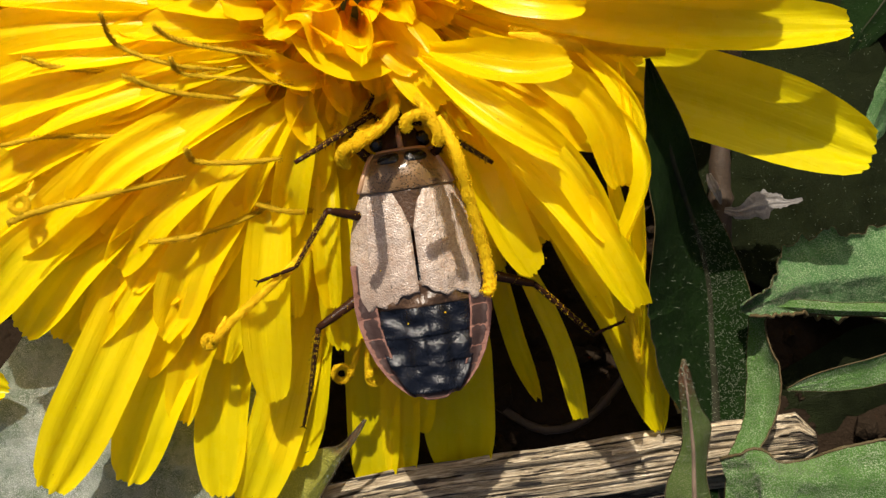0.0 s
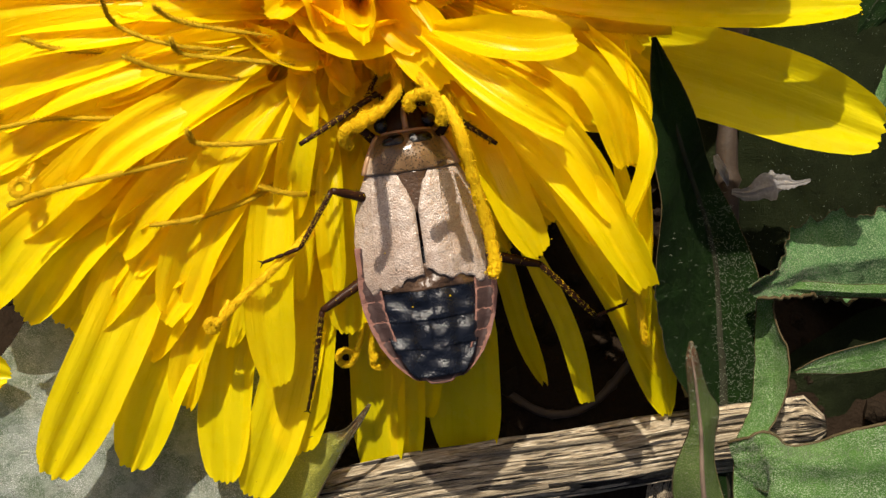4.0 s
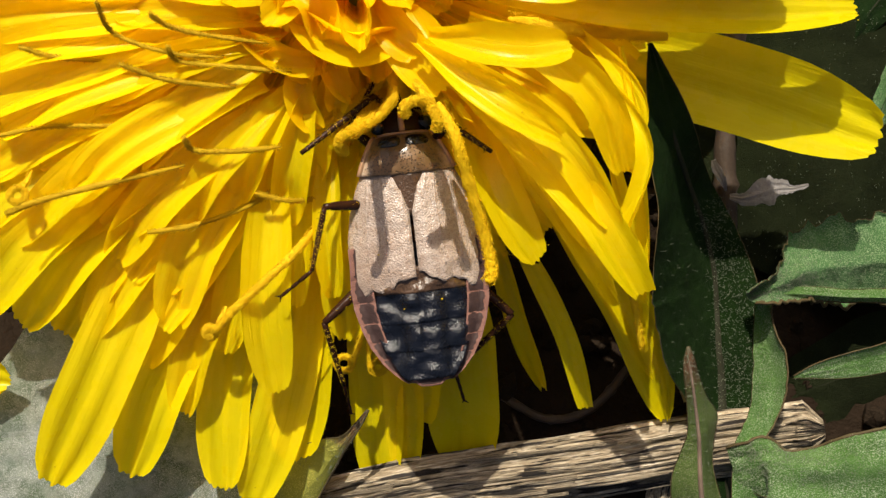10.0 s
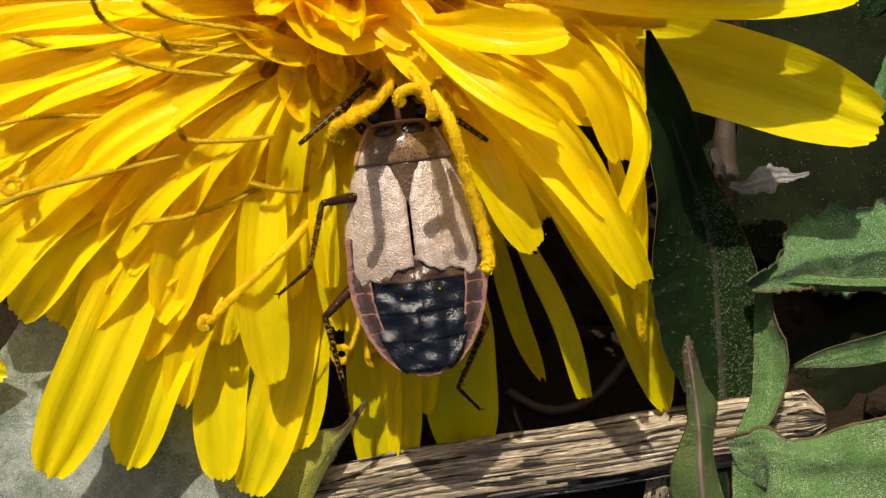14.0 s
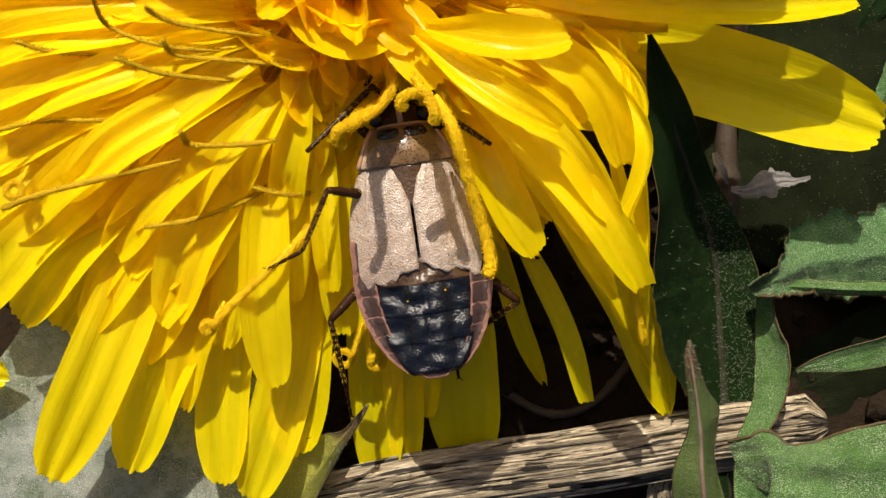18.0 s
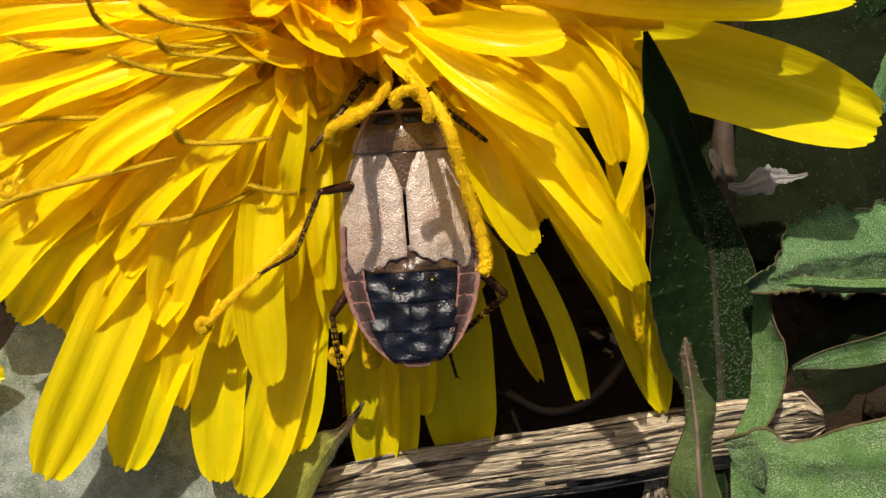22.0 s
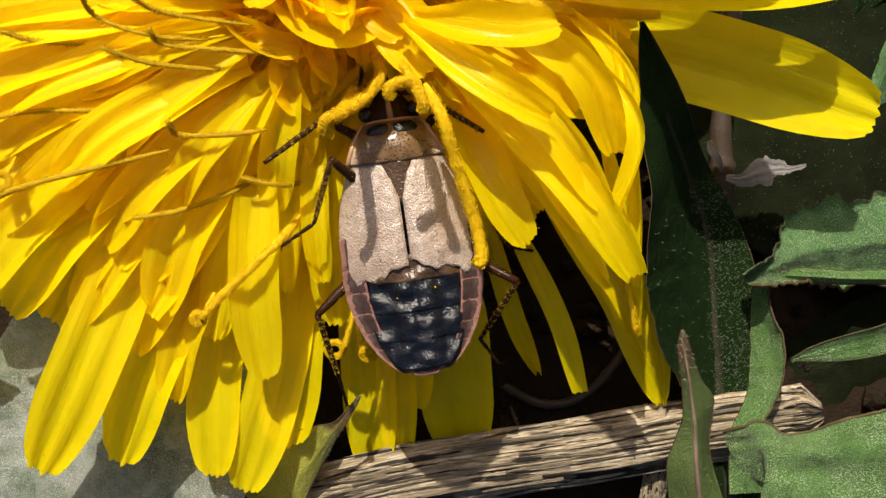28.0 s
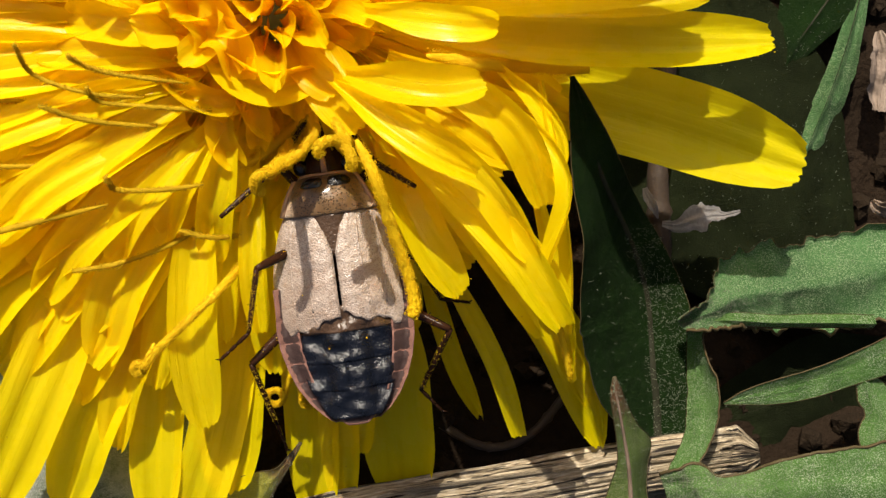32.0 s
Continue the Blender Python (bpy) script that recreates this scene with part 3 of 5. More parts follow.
leaf("background_leaf", "bluish green leaf with a pale bloom behind the petals", [
    (21.51, 3.33, -13.2, 0.15, 0.12, 0, 0),
    (22.12, 5.1, -12.8, 0.36, 0.55, -0.2, -0.4),
    (22.9, 7.15, -12.4, 0.6, 0.98, -0.4, -0.8),
    (23.84, 9.49, -12.2, 0.54, 1.1, -0.4, -0.8),
    (24.8, 12.19, -12.4, 0.4, 0.81, -0.3, -0.4),
    (25.93, 15.6, -13, 0.3, 0.25, 0, 0),
], LEAF_BLUE, n=44, m=19, crinkle=0.5, seed=37, hair=300, rib=0.03, ragged=0.2)
leaf("background_leaf", "leaf with a pale midrib behind the petals, coloured as in shade", [
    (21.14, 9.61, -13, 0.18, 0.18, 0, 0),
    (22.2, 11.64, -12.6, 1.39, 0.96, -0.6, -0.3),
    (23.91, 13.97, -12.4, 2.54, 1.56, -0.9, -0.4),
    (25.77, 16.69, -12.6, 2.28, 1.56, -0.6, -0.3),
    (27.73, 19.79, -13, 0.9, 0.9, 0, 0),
], LEAF_SHADOWED, n=40, m=19, crinkle=0.3, seed=39, rib=0.12, hair=200)
leaf("background_leaf", "green leaf lit at its edge behind the flower", [
    (-21.01, 9.31, -11, 0.87, 0.88, 0, 0),
    (-22.46, 11.64, -11, 3.58, 3.42, -0.4, -0.4),
    (-24.65, 14.63, -11.4, 4.77, 4.63, -0.4, -0.4),
    (-27.53, 18.31, -12, 2.36, 2.35, 0, 0),
], LEAF, n=40, m=19, crinkle=0.4, seed=43, rib=0.03)
leaf("dry_leaf_scrap", "small curled pale scrap on a dry stalk", [
    (13.24, 3.75, -9.2, 0.12, 0.11, 0, 0),
    (13.4, 3.26, -9, 0.22, 0.33, 0, 0.3),
    (13.65, 2.78, -9, 0.19, 0.24, 0, 0.2),
    (13.91, 2.23, -9.4, 0.05, 0.05, 0, 0),
], PALE_DRY, n=24, m=11, crinkle=0.3, seed=46, ragged=0.3)
leaf("dry_leaf_scrap", "pale dry leaf scrap catching the sun on the ground", [
    (14.22, 1.97, -10, 0.14, 0.14, 0, 0),
    (14.97, 1.91, -9.8, 0.28, 0.4, 0.1, -0.2),
    (15.97, 2.2, -9.8, 0.72, 0.66, 0.1, -0.1),
    (16.79, 2.37, -10, 0.48, 0.34, 0.1, 0),
    (17.36, 2.37, -10, 0.14, 0.23, 0, 0),
    (18.22, 2.55, -10.2, 0.06, 0.08, 0, 0),
], PALE_DRY, n=50, m=17, crinkle=0.16, seed=47, ragged=0.45)
leaf("dry_leaf_scrap", "small cream coloured dry scrap between petal and leaf point", [
    (11.29, -5.93, -9.0, 0.12, 0.12, 0, 0),
    (11.55, -6.59, -8.9, 0.34, 0.3, 0.1, 0),
    (11.8, -7.33, -9.0, 0.42, 0.4, 0.1, 0),
    (12.02, -8.16, -9.3, 0.3, 0.3, 0, 0),
], CREAM, n=24, m=11, crinkle=0.2, seed=58, ragged=0.2)
leaf("dry_leaf_scrap", "pale brown dry leaf scrap among the leaves", [
    (26.06, 11.82, -12, 0.18, 0.18, 0, 0),
    (26.33, 10.61, -11.8, 0.61, 0.9, -0.3, 0.6),
    (26.21, 9.14, -11.8, 0.77, 1.04, -0.6, 0.9),
    (25.94, 7.69, -12, 0.36, 0.29, 0, 0),
], DRY_LIGHT, n=30, m=15, crinkle=1.2, ragged=0.4, seed=49)
leaf("dry_leaf_scrap", "pale brown dry leaf scrap among the leaves", [
    (25.53, 2.98, -12, 0.14, 0.15, 0, 0),
    (25.95, 2.61, -11.6, 0.34, 0.44, 0.6, -0.3),
    (27.13, 2.67, -11.6, 0.55, 0.51, 0.9, -0.5),
    (28.77, 2.68, -12, 0.3, 0.35, 0, 0),
], DRY_LIGHT, n=30, m=15, crinkle=1.2, ragged=0.4, seed=52)


# ---- dry straw ----
def straw(label, points, radius, seed, flat=0.62, strands=0):
    rng = random.Random(seed)
    n, m = 110, 120
    line = smooth_line(points, n)
    groove, left, level = [], 0, 0.0
    for _ in range(m):
        if left <= 0:
            left, level = rng.randrange(2, 9), rng.uniform(-0.10, 0.09)
            groove.append(0.70)
        else:
            groove.append(1 + level + 0.035 * rng.uniform(-1, 1))
        left -= 1
    verts, uvs = [], []
    for i, (s, nv) in enumerate(sides(line)):
        end = min(1.0, 0.35 + 12 * min(i, n - 1 - i) / n)
        for j in range(m):
            a = 2 * math.pi * j / m
            r = radius * end * (groove[(j + int(2.2 * noise.noise(Vector((i * 0.05, a, seed))))) % m] + 0.06 * noise.noise(Vector((j * 0.9, i * 0.07, seed))) + 0.06 * noise.noise(Vector((math.cos(a) * 2, math.sin(a) * 2, i * 0.09))))
            verts.append(tuple(line[i] + s * math.cos(a) * r + nv * math.sin(a) * r * flat))
            uvs.append((j / m * 4, i * 0.35))
    faces = grid_faces(n, m, True)
    faces += [tuple(range(m)), tuple(range((n - 1) * m, n * m))]
    root = tagged(new("dry_straw"), label, "straw")
    x, y, z = points[0]
    root.location = (x * MM, y * MM, z * MM)
    shift = lambda vs: [(a - x, b - y, c - z) for a, b, c in vs]
    part("stalk", mesh_of("stalk", shift(verts), faces, STRAW, uvs), root)
    for _ in range(strands):
        i = rng.randrange(4, n - 30)
        k = rng.randrange(12, 28)
        off = np.array((rng.uniform(-0.2, 0.2), rng.uniform(-0.8, 0.8) * radius, radius * flat * rng.uniform(0.75, 0.95)))
        lift = np.linspace(0, 1, k)[:, None] ** 2 * (0, rng.uniform(-0.1, 0.5), rng.uniform(0, 0.35))
        v, f, u = tube(line[i:i + k][::-1] + off + lift, np.linspace(0.11, 0.04, k), 6, 0.2, rng)
        part("fibre", mesh_of("fibre", shift(v), f, STRAW, u), root, "loose splintered fibre")
    return root


def stalk(label, points, radius, seed):
    rng = random.Random(seed)
    line = smooth_line(points, 40)
    rad = radius * np.array([1 + 0.15 * noise.noise(Vector((i * 0.3, seed, 0))) + (0.25 if i % 17 == 8 else 0) for i in range(40)])
    x, y, z = points[-1]
    v, f, u = tube(line, rad, 14, 0.06, rng)
    ob = new("dry_stalk", mesh_of("dry_stalk", [(a - x, b - y, c - z) for a, b, c in v], f, DRY, u))
    ob.location = (x * MM, y * MM, z * MM)
    return tagged(ob, label, "stalk")


straw("weathered grey dry grass straw with split fibres lying on the soil", [(-8.76, -14.15, -8.6), (-4.58, -13.03, -8.6), (-0.67, -12.25, -8.6), (3.24, -11.72, -8.7), (7.45, -11.15, -8.8), (11.68, -10.5, -9), (15.9, -10.0, -9.4), (18.8, -9.8, -9.9)], 1.6, 4, flat=0.40, strands=26)
straw("short broken yellowish straw end under the leaf point", [(10.84, -11.49, -9.6), (10.59, -12.78, -9.8), (10.34, -14.25, -10), (9.91, -16.3, -10.2)], 0.62, 14)
stalk("thin brown dry stalk standing between the leaves", [(14.85, 11.54, -10.5), (14.58, 8.42, -10.8), (14.22, 4.67, -11), (14.37, 1.2, -11.4), (14.33, -0.85, -12)], 0.55, 3)
stalk("pale weathered stalk lying beside the leaf", [(-24.67, -7.39, -10), (-22.81, -9.33, -9.6), (-22.01, -11.03, -9.6), (-22.03, -13.92, -9.8)], 0.5, 6)
stalk("thin dark root across the soil", [(9.75, -6.06, -11), (7.43, -8.68, -11), (5.14, -9.32, -11.4), (2.81, -8.17, -11.6)], 0.22, 9)


# ---- the dandelion ----
HEAD = (-4.07, 11.57, -2)
flower = tagged(new("dandelion"), "wide open bright yellow dandelion flower head on a short stem", "flower", kind="")
flower.location = (HEAD[0] * MM, HEAD[1] * MM, -15 * MM)


def in_head(v):
    return [(x - HEAD[0], y - HEAD[1], z + 15) for x, y, z in v]


def floret_mesh(base, tip, width, arch=1.0, sway=0.0, cup=0.25, twist=0.0, seed=0, core=False, hook=0.0, n=18, taper=0.5):
    """A strap-shaped ray floret: five fine teeth at its tip, channelled along its length."""
    rng = random.Random(seed)
    b, t = np.array(base, float), np.array(tip, float)
    along = t - b
    side = unit(np.cross(along, (0, 0, 1.0)))
    ctrl = [b, b + along * 0.33 + side * sway * 0.8 + (0, 0, arch * 0.85), b + along * 0.68 + side * sway + (0, 0, arch), t]
    line = smooth_line(ctrl, n)
    if hook:
        k = np.clip((np.linspace(0, 1, n) - 0.7) / 0.3, 0, 1) ** 2
        line[:, 2] += hook * k
    m = 15
    teeth = [-0.02, -0.10, 0.04, 0.05, -0.12, 0.02, 0.10, -0.10, 0.03, 0.08, -0.14, 0.02, 0.05, -0.12, -0.04]
    verts, uvs = [], []
    length = np.linalg.norm(along)
    wav = rng.uniform(0, 6)
    pleat = rng.random()
    tang = np.gradient(line, axis=0)
    for i in range(n):
        u = i / (n - 1)
        d = unit(tang[i])
        s = unit(np.cross(d, (0, 0, 1.0)))
        nv = np.cross(s, d)
        a = radians(twist) * u + 0.12 * math.sin(wav + 3 * u)
        s, nv = s * math.cos(a) + nv * math.sin(a), nv * math.cos(a) - s * math.sin(a)
        grow = min(1, u / 0.5)
        w = 0.5 * width * (0.38 + 0.62 * grow * grow * (3 - 2 * grow))
        if u > 0.72:
            w *= 1 - taper * ((u - 0.72) / 0.28) ** 2
        for j in range(m):
            k = 2 * j / (m - 1) - 1
            bend = cup * 1.25 * k * k * (1 + 0.5 * math.sin(wav + 5 * u)) + (0.022 + 0.034 * pleat) * width * math.cos(math.pi * 2.5 * (k + 1)) * (0.4 + 0.6 * u)
            p = line[i] + s * k * w + nv * bend
            if i == n - 1:
                p = p + d * (teeth[j] - 0.42 * abs(k) ** 2.2) * min(0.8, width * 0.28)
            p = p + nv * 0.05 * math.sin(7 * u + k * 2 + wav)
            verts.append(tuple(p))
            uvs.append((k * w / 1.2 + seed * 0.37, u * length))
    return mesh_of("ray_floret", in_head(verts), grid_faces(n, m), PETAL_CORE if core else PETAL, uvs)


def floret(base, tip, width, **given):
    return part("ray_floret", floret_mesh(base, tip, width, **given), flower)


def style(points, r, brown=False, curl=0.0, grains=1.0, seed=1, name="style"):
    """A pollen-dusted style; curl: the radius of its rolled-back tip."""
    rng = random.Random(seed)
    pts = [np.array(p, float) for p in points]
    if curl:
        d = unit(pts[-1] - pts[-2])
        up = unit(np.cross(np.cross(d, (0.2, 0.3, 1.0)), d))
        turn = rng.choice((-1, 1))
        s = np.cross(d, up) * turn
        for a in np.arange(40, 400, 40):
            q = radians(a)
            pts.append(pts[len(points) - 1] + (d * math.sin(q) + s * (1 - math.cos(q))) * curl * (1 - a / 1400) + up * 0.12 * a / 360)
    n = 8 + 5 * len(pts)
    line = smooth_line(pts, n)
    rad = r * np.array([1.0 + 0.22 * noise.noise(Vector((i * 0.45, seed * 3.7, 0))) for i in range(n)])
    rad[:4] *= (0.3, 0.5, 0.7, 0.85)
    if not curl:
        rad[-3:] *= (0.95, 0.85, 0.6)
    pieces = [tube(line, rad * 0.86, 10, 0.08 if brown else 0.18, rng, 0.7)]
    sd = sides(line)
    for _ in range(int(grains * n * 24)):
        i = rng.randrange(n - 1)
        a = rng.uniform(0, 2 * math.pi)
        at_line = line[i] + (line[i + 1] - line[i]) * rng.random()
        out = sd[i][0] * math.cos(a) + sd[i][1] * math.sin(a)
        if brown:
            p = at_line + out * r * 0.8
            pieces.append(tube([p, p + out * rng.uniform(0.04, 0.10)], [0.014, 0.005], 3, cap=False))
        else:
            pieces.append(blob(at_line + out * r * rng.uniform(0.80, 1.15), rng.uniform(0.011, 0.026), rng, 5))
    v, f, u = joined(pieces)
    return part(name, mesh_of(name, in_head(v), f, STYLE_BROWN if brown else POLLEN, u), flower, "rolled pollen-dusted style" if curl else "pollen-dusted style")


def flower_base():
    hx, hy = HEAD[:2]
    v, f, u = tube([(hx, hy, -16.5), (hx - 0.2, hy, -13), (hx, hy, -9.5)], [2.2, 2.0, 2.4], 20)
    part("stem", mesh_of("stem", in_head(v), f, STEM, u), flower, "short hollow pale green stem")
    v, f, u = tube([(hx, hy, z) for z in (-9.8, -8, -5.5, -3.8, -2.8, -1.8)], [2.6, 5.0, 6.0, 5.8, 4.6, 2.5], 28)
    part("receptacle", mesh_of("receptacle", in_head(v), f, STEM, u), flower)
    for k in range(18):
        a = k * 2 * math.pi / 18
        d = np.array((math.cos(a), math.sin(a), 0.0))
        pts = [np.array((hx, hy, 0)) + d * q + (0, 0, z) for q, z in ((4.2, -9.0), (6.2, -7.5), (7.0, -5.0), (8.2, -6.5))]
        v, f, u = tube(smooth_line(pts, 9), [0.9, 1.0, 1.0, 0.95, 0.9, 0.8, 0.6, 0.4, 0.1], 8, flat=0.25)
        part("bract", mesh_of("bract", in_head(v), f, LEAF, u), flower, "narrow green bract under the head")


flower_base()

floret((-11.49, 2.81, -3), (-17.74, -10.84, -3.2), 3.05, arch=1.2, sway=-0.3, cup=0.3, twist=10, seed=1)
floret((-9.38, 0.28, -4), (-14.58, -10.82, -4.7), 2.75, arch=0.8, sway=0.3, cup=0.3, twist=-8, seed=2)
floret((-9.29, -0.76, -5), (-10.28, -11.51, -5.0), 2.46, arch=0.6, sway=0.2, cup=0.35, twist=0, seed=3)
floret((-5.88, 0.55, -5), (-9.09, -12.25, -5.4), 2.58, arch=0.8, sway=-0.4, cup=0.35, twist=14, seed=4)
floret((-8.7, 0.53, -3), (-11.9, -7.9, -4.0), 1.93, arch=0.7, sway=0.3, cup=0.3, twist=-10, seed=5)
floret((-5.88, 2.91, -5), (-7.08, -10.24, -5.2), 3.00, arch=0.5, sway=0, cup=0.3, twist=0, seed=6)
floret((-3.58, 1.63, -6), (-3.28, -12.41, -9.4), 2.63, arch=0.4, sway=0, cup=0.3, twist=0, seed=7)
floret((-2.24, 1.63, -6), (-2.03, -11.8, -9.2), 1.92, arch=0.4, sway=0, cup=0.35, twist=8, seed=8)
floret((0.16, 1.09, -6), (1.02, -11.49, -9.8), 3.63, arch=0.4, sway=0, cup=0.3, twist=0, seed=9)
floret((-1.42, 1.08, -5), (-1.36, -9.12, -8.6), 2.43, arch=0.4, sway=0.1, cup=0.2, twist=0, seed=10)
floret((1.76, 2.43, -6.0), (4.84, -7.58, -10.6), 1.05, arch=0.4, sway=0.3, cup=0.3, twist=0, seed=11, taper=0.75)
floret((1.95, 2.08, -3.8), (6.63, -8.18, -7.1), 1.02, arch=0.6, sway=-0.5, cup=0.1, twist=0, seed=12, taper=0.3)
floret((2.48, 4.94, -4.2), (10.74, -8.94, -8.5), 2.45, arch=0.8, sway=-1, cup=0.4, twist=-20, seed=13, taper=0.75)
floret((3.5, 2.86, -4.0), (10.08, -6.85, -7.8), 1.49, arch=0.6, sway=-0.5, cup=0.3, twist=-10, seed=14, taper=0.75)
floret((-6.9, 4.9, -1), (-7.41, -6.74, -2.1), 2.10, arch=1, sway=0.4, cup=0.35, twist=6, seed=15)
floret((-8.54, 4.74, -2), (-15.63, -4.16, -2.9), 2.54, arch=1.2, sway=0.3, cup=0.35, twist=-12, seed=16)
floret((-6.92, 5.14, -1), (-11.91, -3.56, -2.1), 2.40, arch=1.2, sway=0.4, cup=0.4, twist=8, seed=17)
floret((-6.31, 4.74, -2), (-9.86, -5.04, -3.1), 2.04, arch=0.8, sway=0.2, cup=0.3, twist=0, seed=18)
floret((-4.9, 5.19, -1.5), (-4.81, -2.58, -1.4), 1.23, arch=0.6, sway=0.1, cup=0.3, twist=0, seed=19)
floret((-4.36, 5.54, -2.5), (-4.39, -4.57, -3.5), 2.31, arch=0.6, sway=0, cup=0.3, twist=0, seed=20)
floret((-2.63, 6.1, -3), (-2.44, -5.17, -4.5), 2.34, arch=0.4, sway=0, cup=0.3, twist=8, seed=21)
floret((0.15, 6.1, -3), (1.24, -3.2, -6.4), 2.61, arch=0.4, sway=0.2, cup=0.3, twist=-8, seed=22)
floret((1.67, 5.59, -3), (3.04, -0.76, -5), 2.32, arch=0.4, sway=0.2, cup=0.3, twist=0, seed=23)
floret((-3.27, 6.36, -1), (-3.66, 2.06, -3.2), 1.99, arch=0.4, sway=0, cup=0.3, twist=0, seed=24)
floret((-6.06, 5.99, -2), (-6.66, -3.01, -2.9), 2.18, arch=0.8, sway=0.2, cup=0.3, twist=-10, seed=25)
floret((-7.8, 5.24, -2), (-13.76, -5.59, -3.5), 2.45, arch=1, sway=-0.2, cup=0.3, twist=0, seed=26)
floret((-9.54, 4.25, -2), (-17.15, -4.15, -3.3), 2.29, arch=1, sway=0.3, cup=0.3, twist=10, seed=27)
floret((-10.78, 4.74, -2), (-18.72, -3.75, -2.7), 2.64, arch=1.4, sway=0.2, cup=0.4, twist=-8, seed=28)
floret((-11.28, 5.49, -2), (-20.42, -2.95, -1.9), 2.77, arch=1.6, sway=0.2, cup=0.4, twist=12, seed=29)
floret((-12.02, 6.48, -2), (-22.16, -0.72, -1.9), 2.77, arch=1.4, sway=0.2, cup=0.4, twist=-6, seed=30)
floret((-13.01, 7.97, -2), (-23.15, 1.51, -1.9), 2.77, arch=1.4, sway=0, cup=0.4, twist=6, seed=31)
floret((-13.51, 8.72, -2), (-23.98, 4.25, -2.1), 2.77, arch=1.4, sway=0, cup=0.4, twist=-10, seed=32)
floret((-14.01, 9.96, -2), (-24.33, 7.01, -2.3), 2.78, arch=1.4, sway=0, cup=0.4, twist=10, seed=33)
floret((-13.51, 10.95, -2), (-24.33, 9.51, -2.3), 2.78, arch=1.4, sway=0, cup=0.4, twist=0, seed=34)
floret((-6.19, 6.12, 1), (-10.58, 0.63, -0.4), 1.69, arch=0.9, sway=0.3, cup=0.4, twist=-14, seed=35)
floret((-7.36, 6.35, 1), (-15.46, 1.88, 0.2), 2.0, arch=1.3, sway=0.4, cup=0.45, twist=14, seed=36)
floret((-6.79, 6.0, 0), (-14.16, -0.76, -1.2), 1.97, arch=1.2, sway=0.2, cup=0.4, twist=10, seed=37)
floret((-7.99, 6.96, 0), (-18.13, 0.02, -1.0), 2.04, arch=1.2, sway=0.3, cup=0.4, twist=-10, seed=38)
floret((-8.7, 7.67, 0), (-19.76, 2.7, -0.8), 2.04, arch=1.2, sway=0.3, cup=0.4, twist=10, seed=39)
floret((-9.0, 7.76, 1), (-18.26, 4.37, 0.0), 1.81, arch=1, sway=0.3, cup=0.4, twist=-16, seed=40)
floret((-9.47, 8.46, 1), (-20.25, 5.31, -0.2), 1.93, arch=1, sway=0.2, cup=0.4, twist=12, seed=41)
floret((-9.0, 8.7, 1), (-19.62, 7.17, 0.2), 1.8, arch=1, sway=0.2, cup=0.4, twist=-8, seed=42)
floret((-9.24, 9.4, 1), (-20.09, 8.83, 0.2), 1.92, arch=1, sway=0.1, cup=0.4, twist=10, seed=43)
floret((-9.47, 10.1, 1), (-20.34, 10.74, 0.2), 1.92, arch=1, sway=0.1, cup=0.4, twist=-10, seed=44)
floret((-5.72, 6.59, 1), (-8.53, 1.71, -0.4), 1.66, arch=0.8, sway=0.3, cup=0.35, twist=-12, seed=45)
floret((-5.25, 6.82, 1), (-6.85, 0.52, -1.4), 1.54, arch=0.8, sway=0.1, cup=0.35, twist=10, seed=46)
floret((-4.64, 6.96, 0), (-5.33, 2.72, -1.2), 1.35, arch=0.6, sway=0.1, cup=0.35, twist=-10, seed=47)
floret((-6.53, 7.38, 2), (-12.67, 3.34, 0.4), 1.63, arch=0.8, sway=0.3, cup=0.4, twist=12, seed=48)
floret((-6.99, 7.84, 2), (-14.04, 5.81, 0.6), 1.63, arch=0.8, sway=0.3, cup=0.4, twist=-12, seed=49)
floret((-6.53, 8.3, 2), (-12.99, 7.53, 1), 1.53, arch=0.7, sway=0.2, cup=0.4, twist=10, seed=50)
floret((-6.53, 8.76, 2), (-13.17, 9.13, 1.2), 1.62, arch=0.7, sway=0.1, cup=0.4, twist=-10, seed=51)
floret((-6.17, 9.25, 3), (-12.19, 10.72, 1.4), 1.74, arch=0.7, sway=0.1, cup=0.4, twist=8, seed=52)
floret((-7.07, 9.48, 3.0), (-5.0, 7.7, 3.4), 1.44, arch=0.6, sway=-0.9, cup=0.6, twist=30, seed=53, core=True)
floret((-6.02, 9.16, 2.3), (-1.79, 7.99, 2.8), 1.34, arch=0.9, sway=1, cup=0.7, twist=-30, seed=54, core=True)
floret((-8.14, 8.07, 2.0), (-4.57, 7.03, 2.0), 1.10, arch=0.4, sway=0.5, cup=0.5, twist=0, seed=55, core=True)
floret((-7.52, 10.83, 3.0), (-5.94, 8.13, 3.0), 1.80, arch=0.6, sway=-0.8, cup=0.6, twist=20, seed=56, core=True)
floret((-8.82, 11.51, 2.0), (-7.29, 8.26, 1.5), 2.08, arch=0.6, sway=-0.6, cup=0.5, twist=0, seed=57, core=True)
floret((-2.15, 9.62, 2.3), (0.37, 6.1, 2.6), 2.51, arch=0.5, sway=0.3, cup=0.45, twist=0, seed=58, core=True)
floret((-2.83, 9.39, 2.3), (-0.88, 7.2, 3.2), 1.56, arch=0.5, sway=0.2, cup=0.4, twist=0, seed=59, core=True)
floret((-0.53, 7.74, 4), (4.91, 7.08, 5.1), 1.65, arch=0.8, sway=0.5, cup=0.45, twist=10, seed=62)
floret((0.35, 10.06, 4.5), (5.41, 9.3, 5.2), 1.35, arch=0.6, sway=0.2, cup=0.3, twist=0, seed=63)
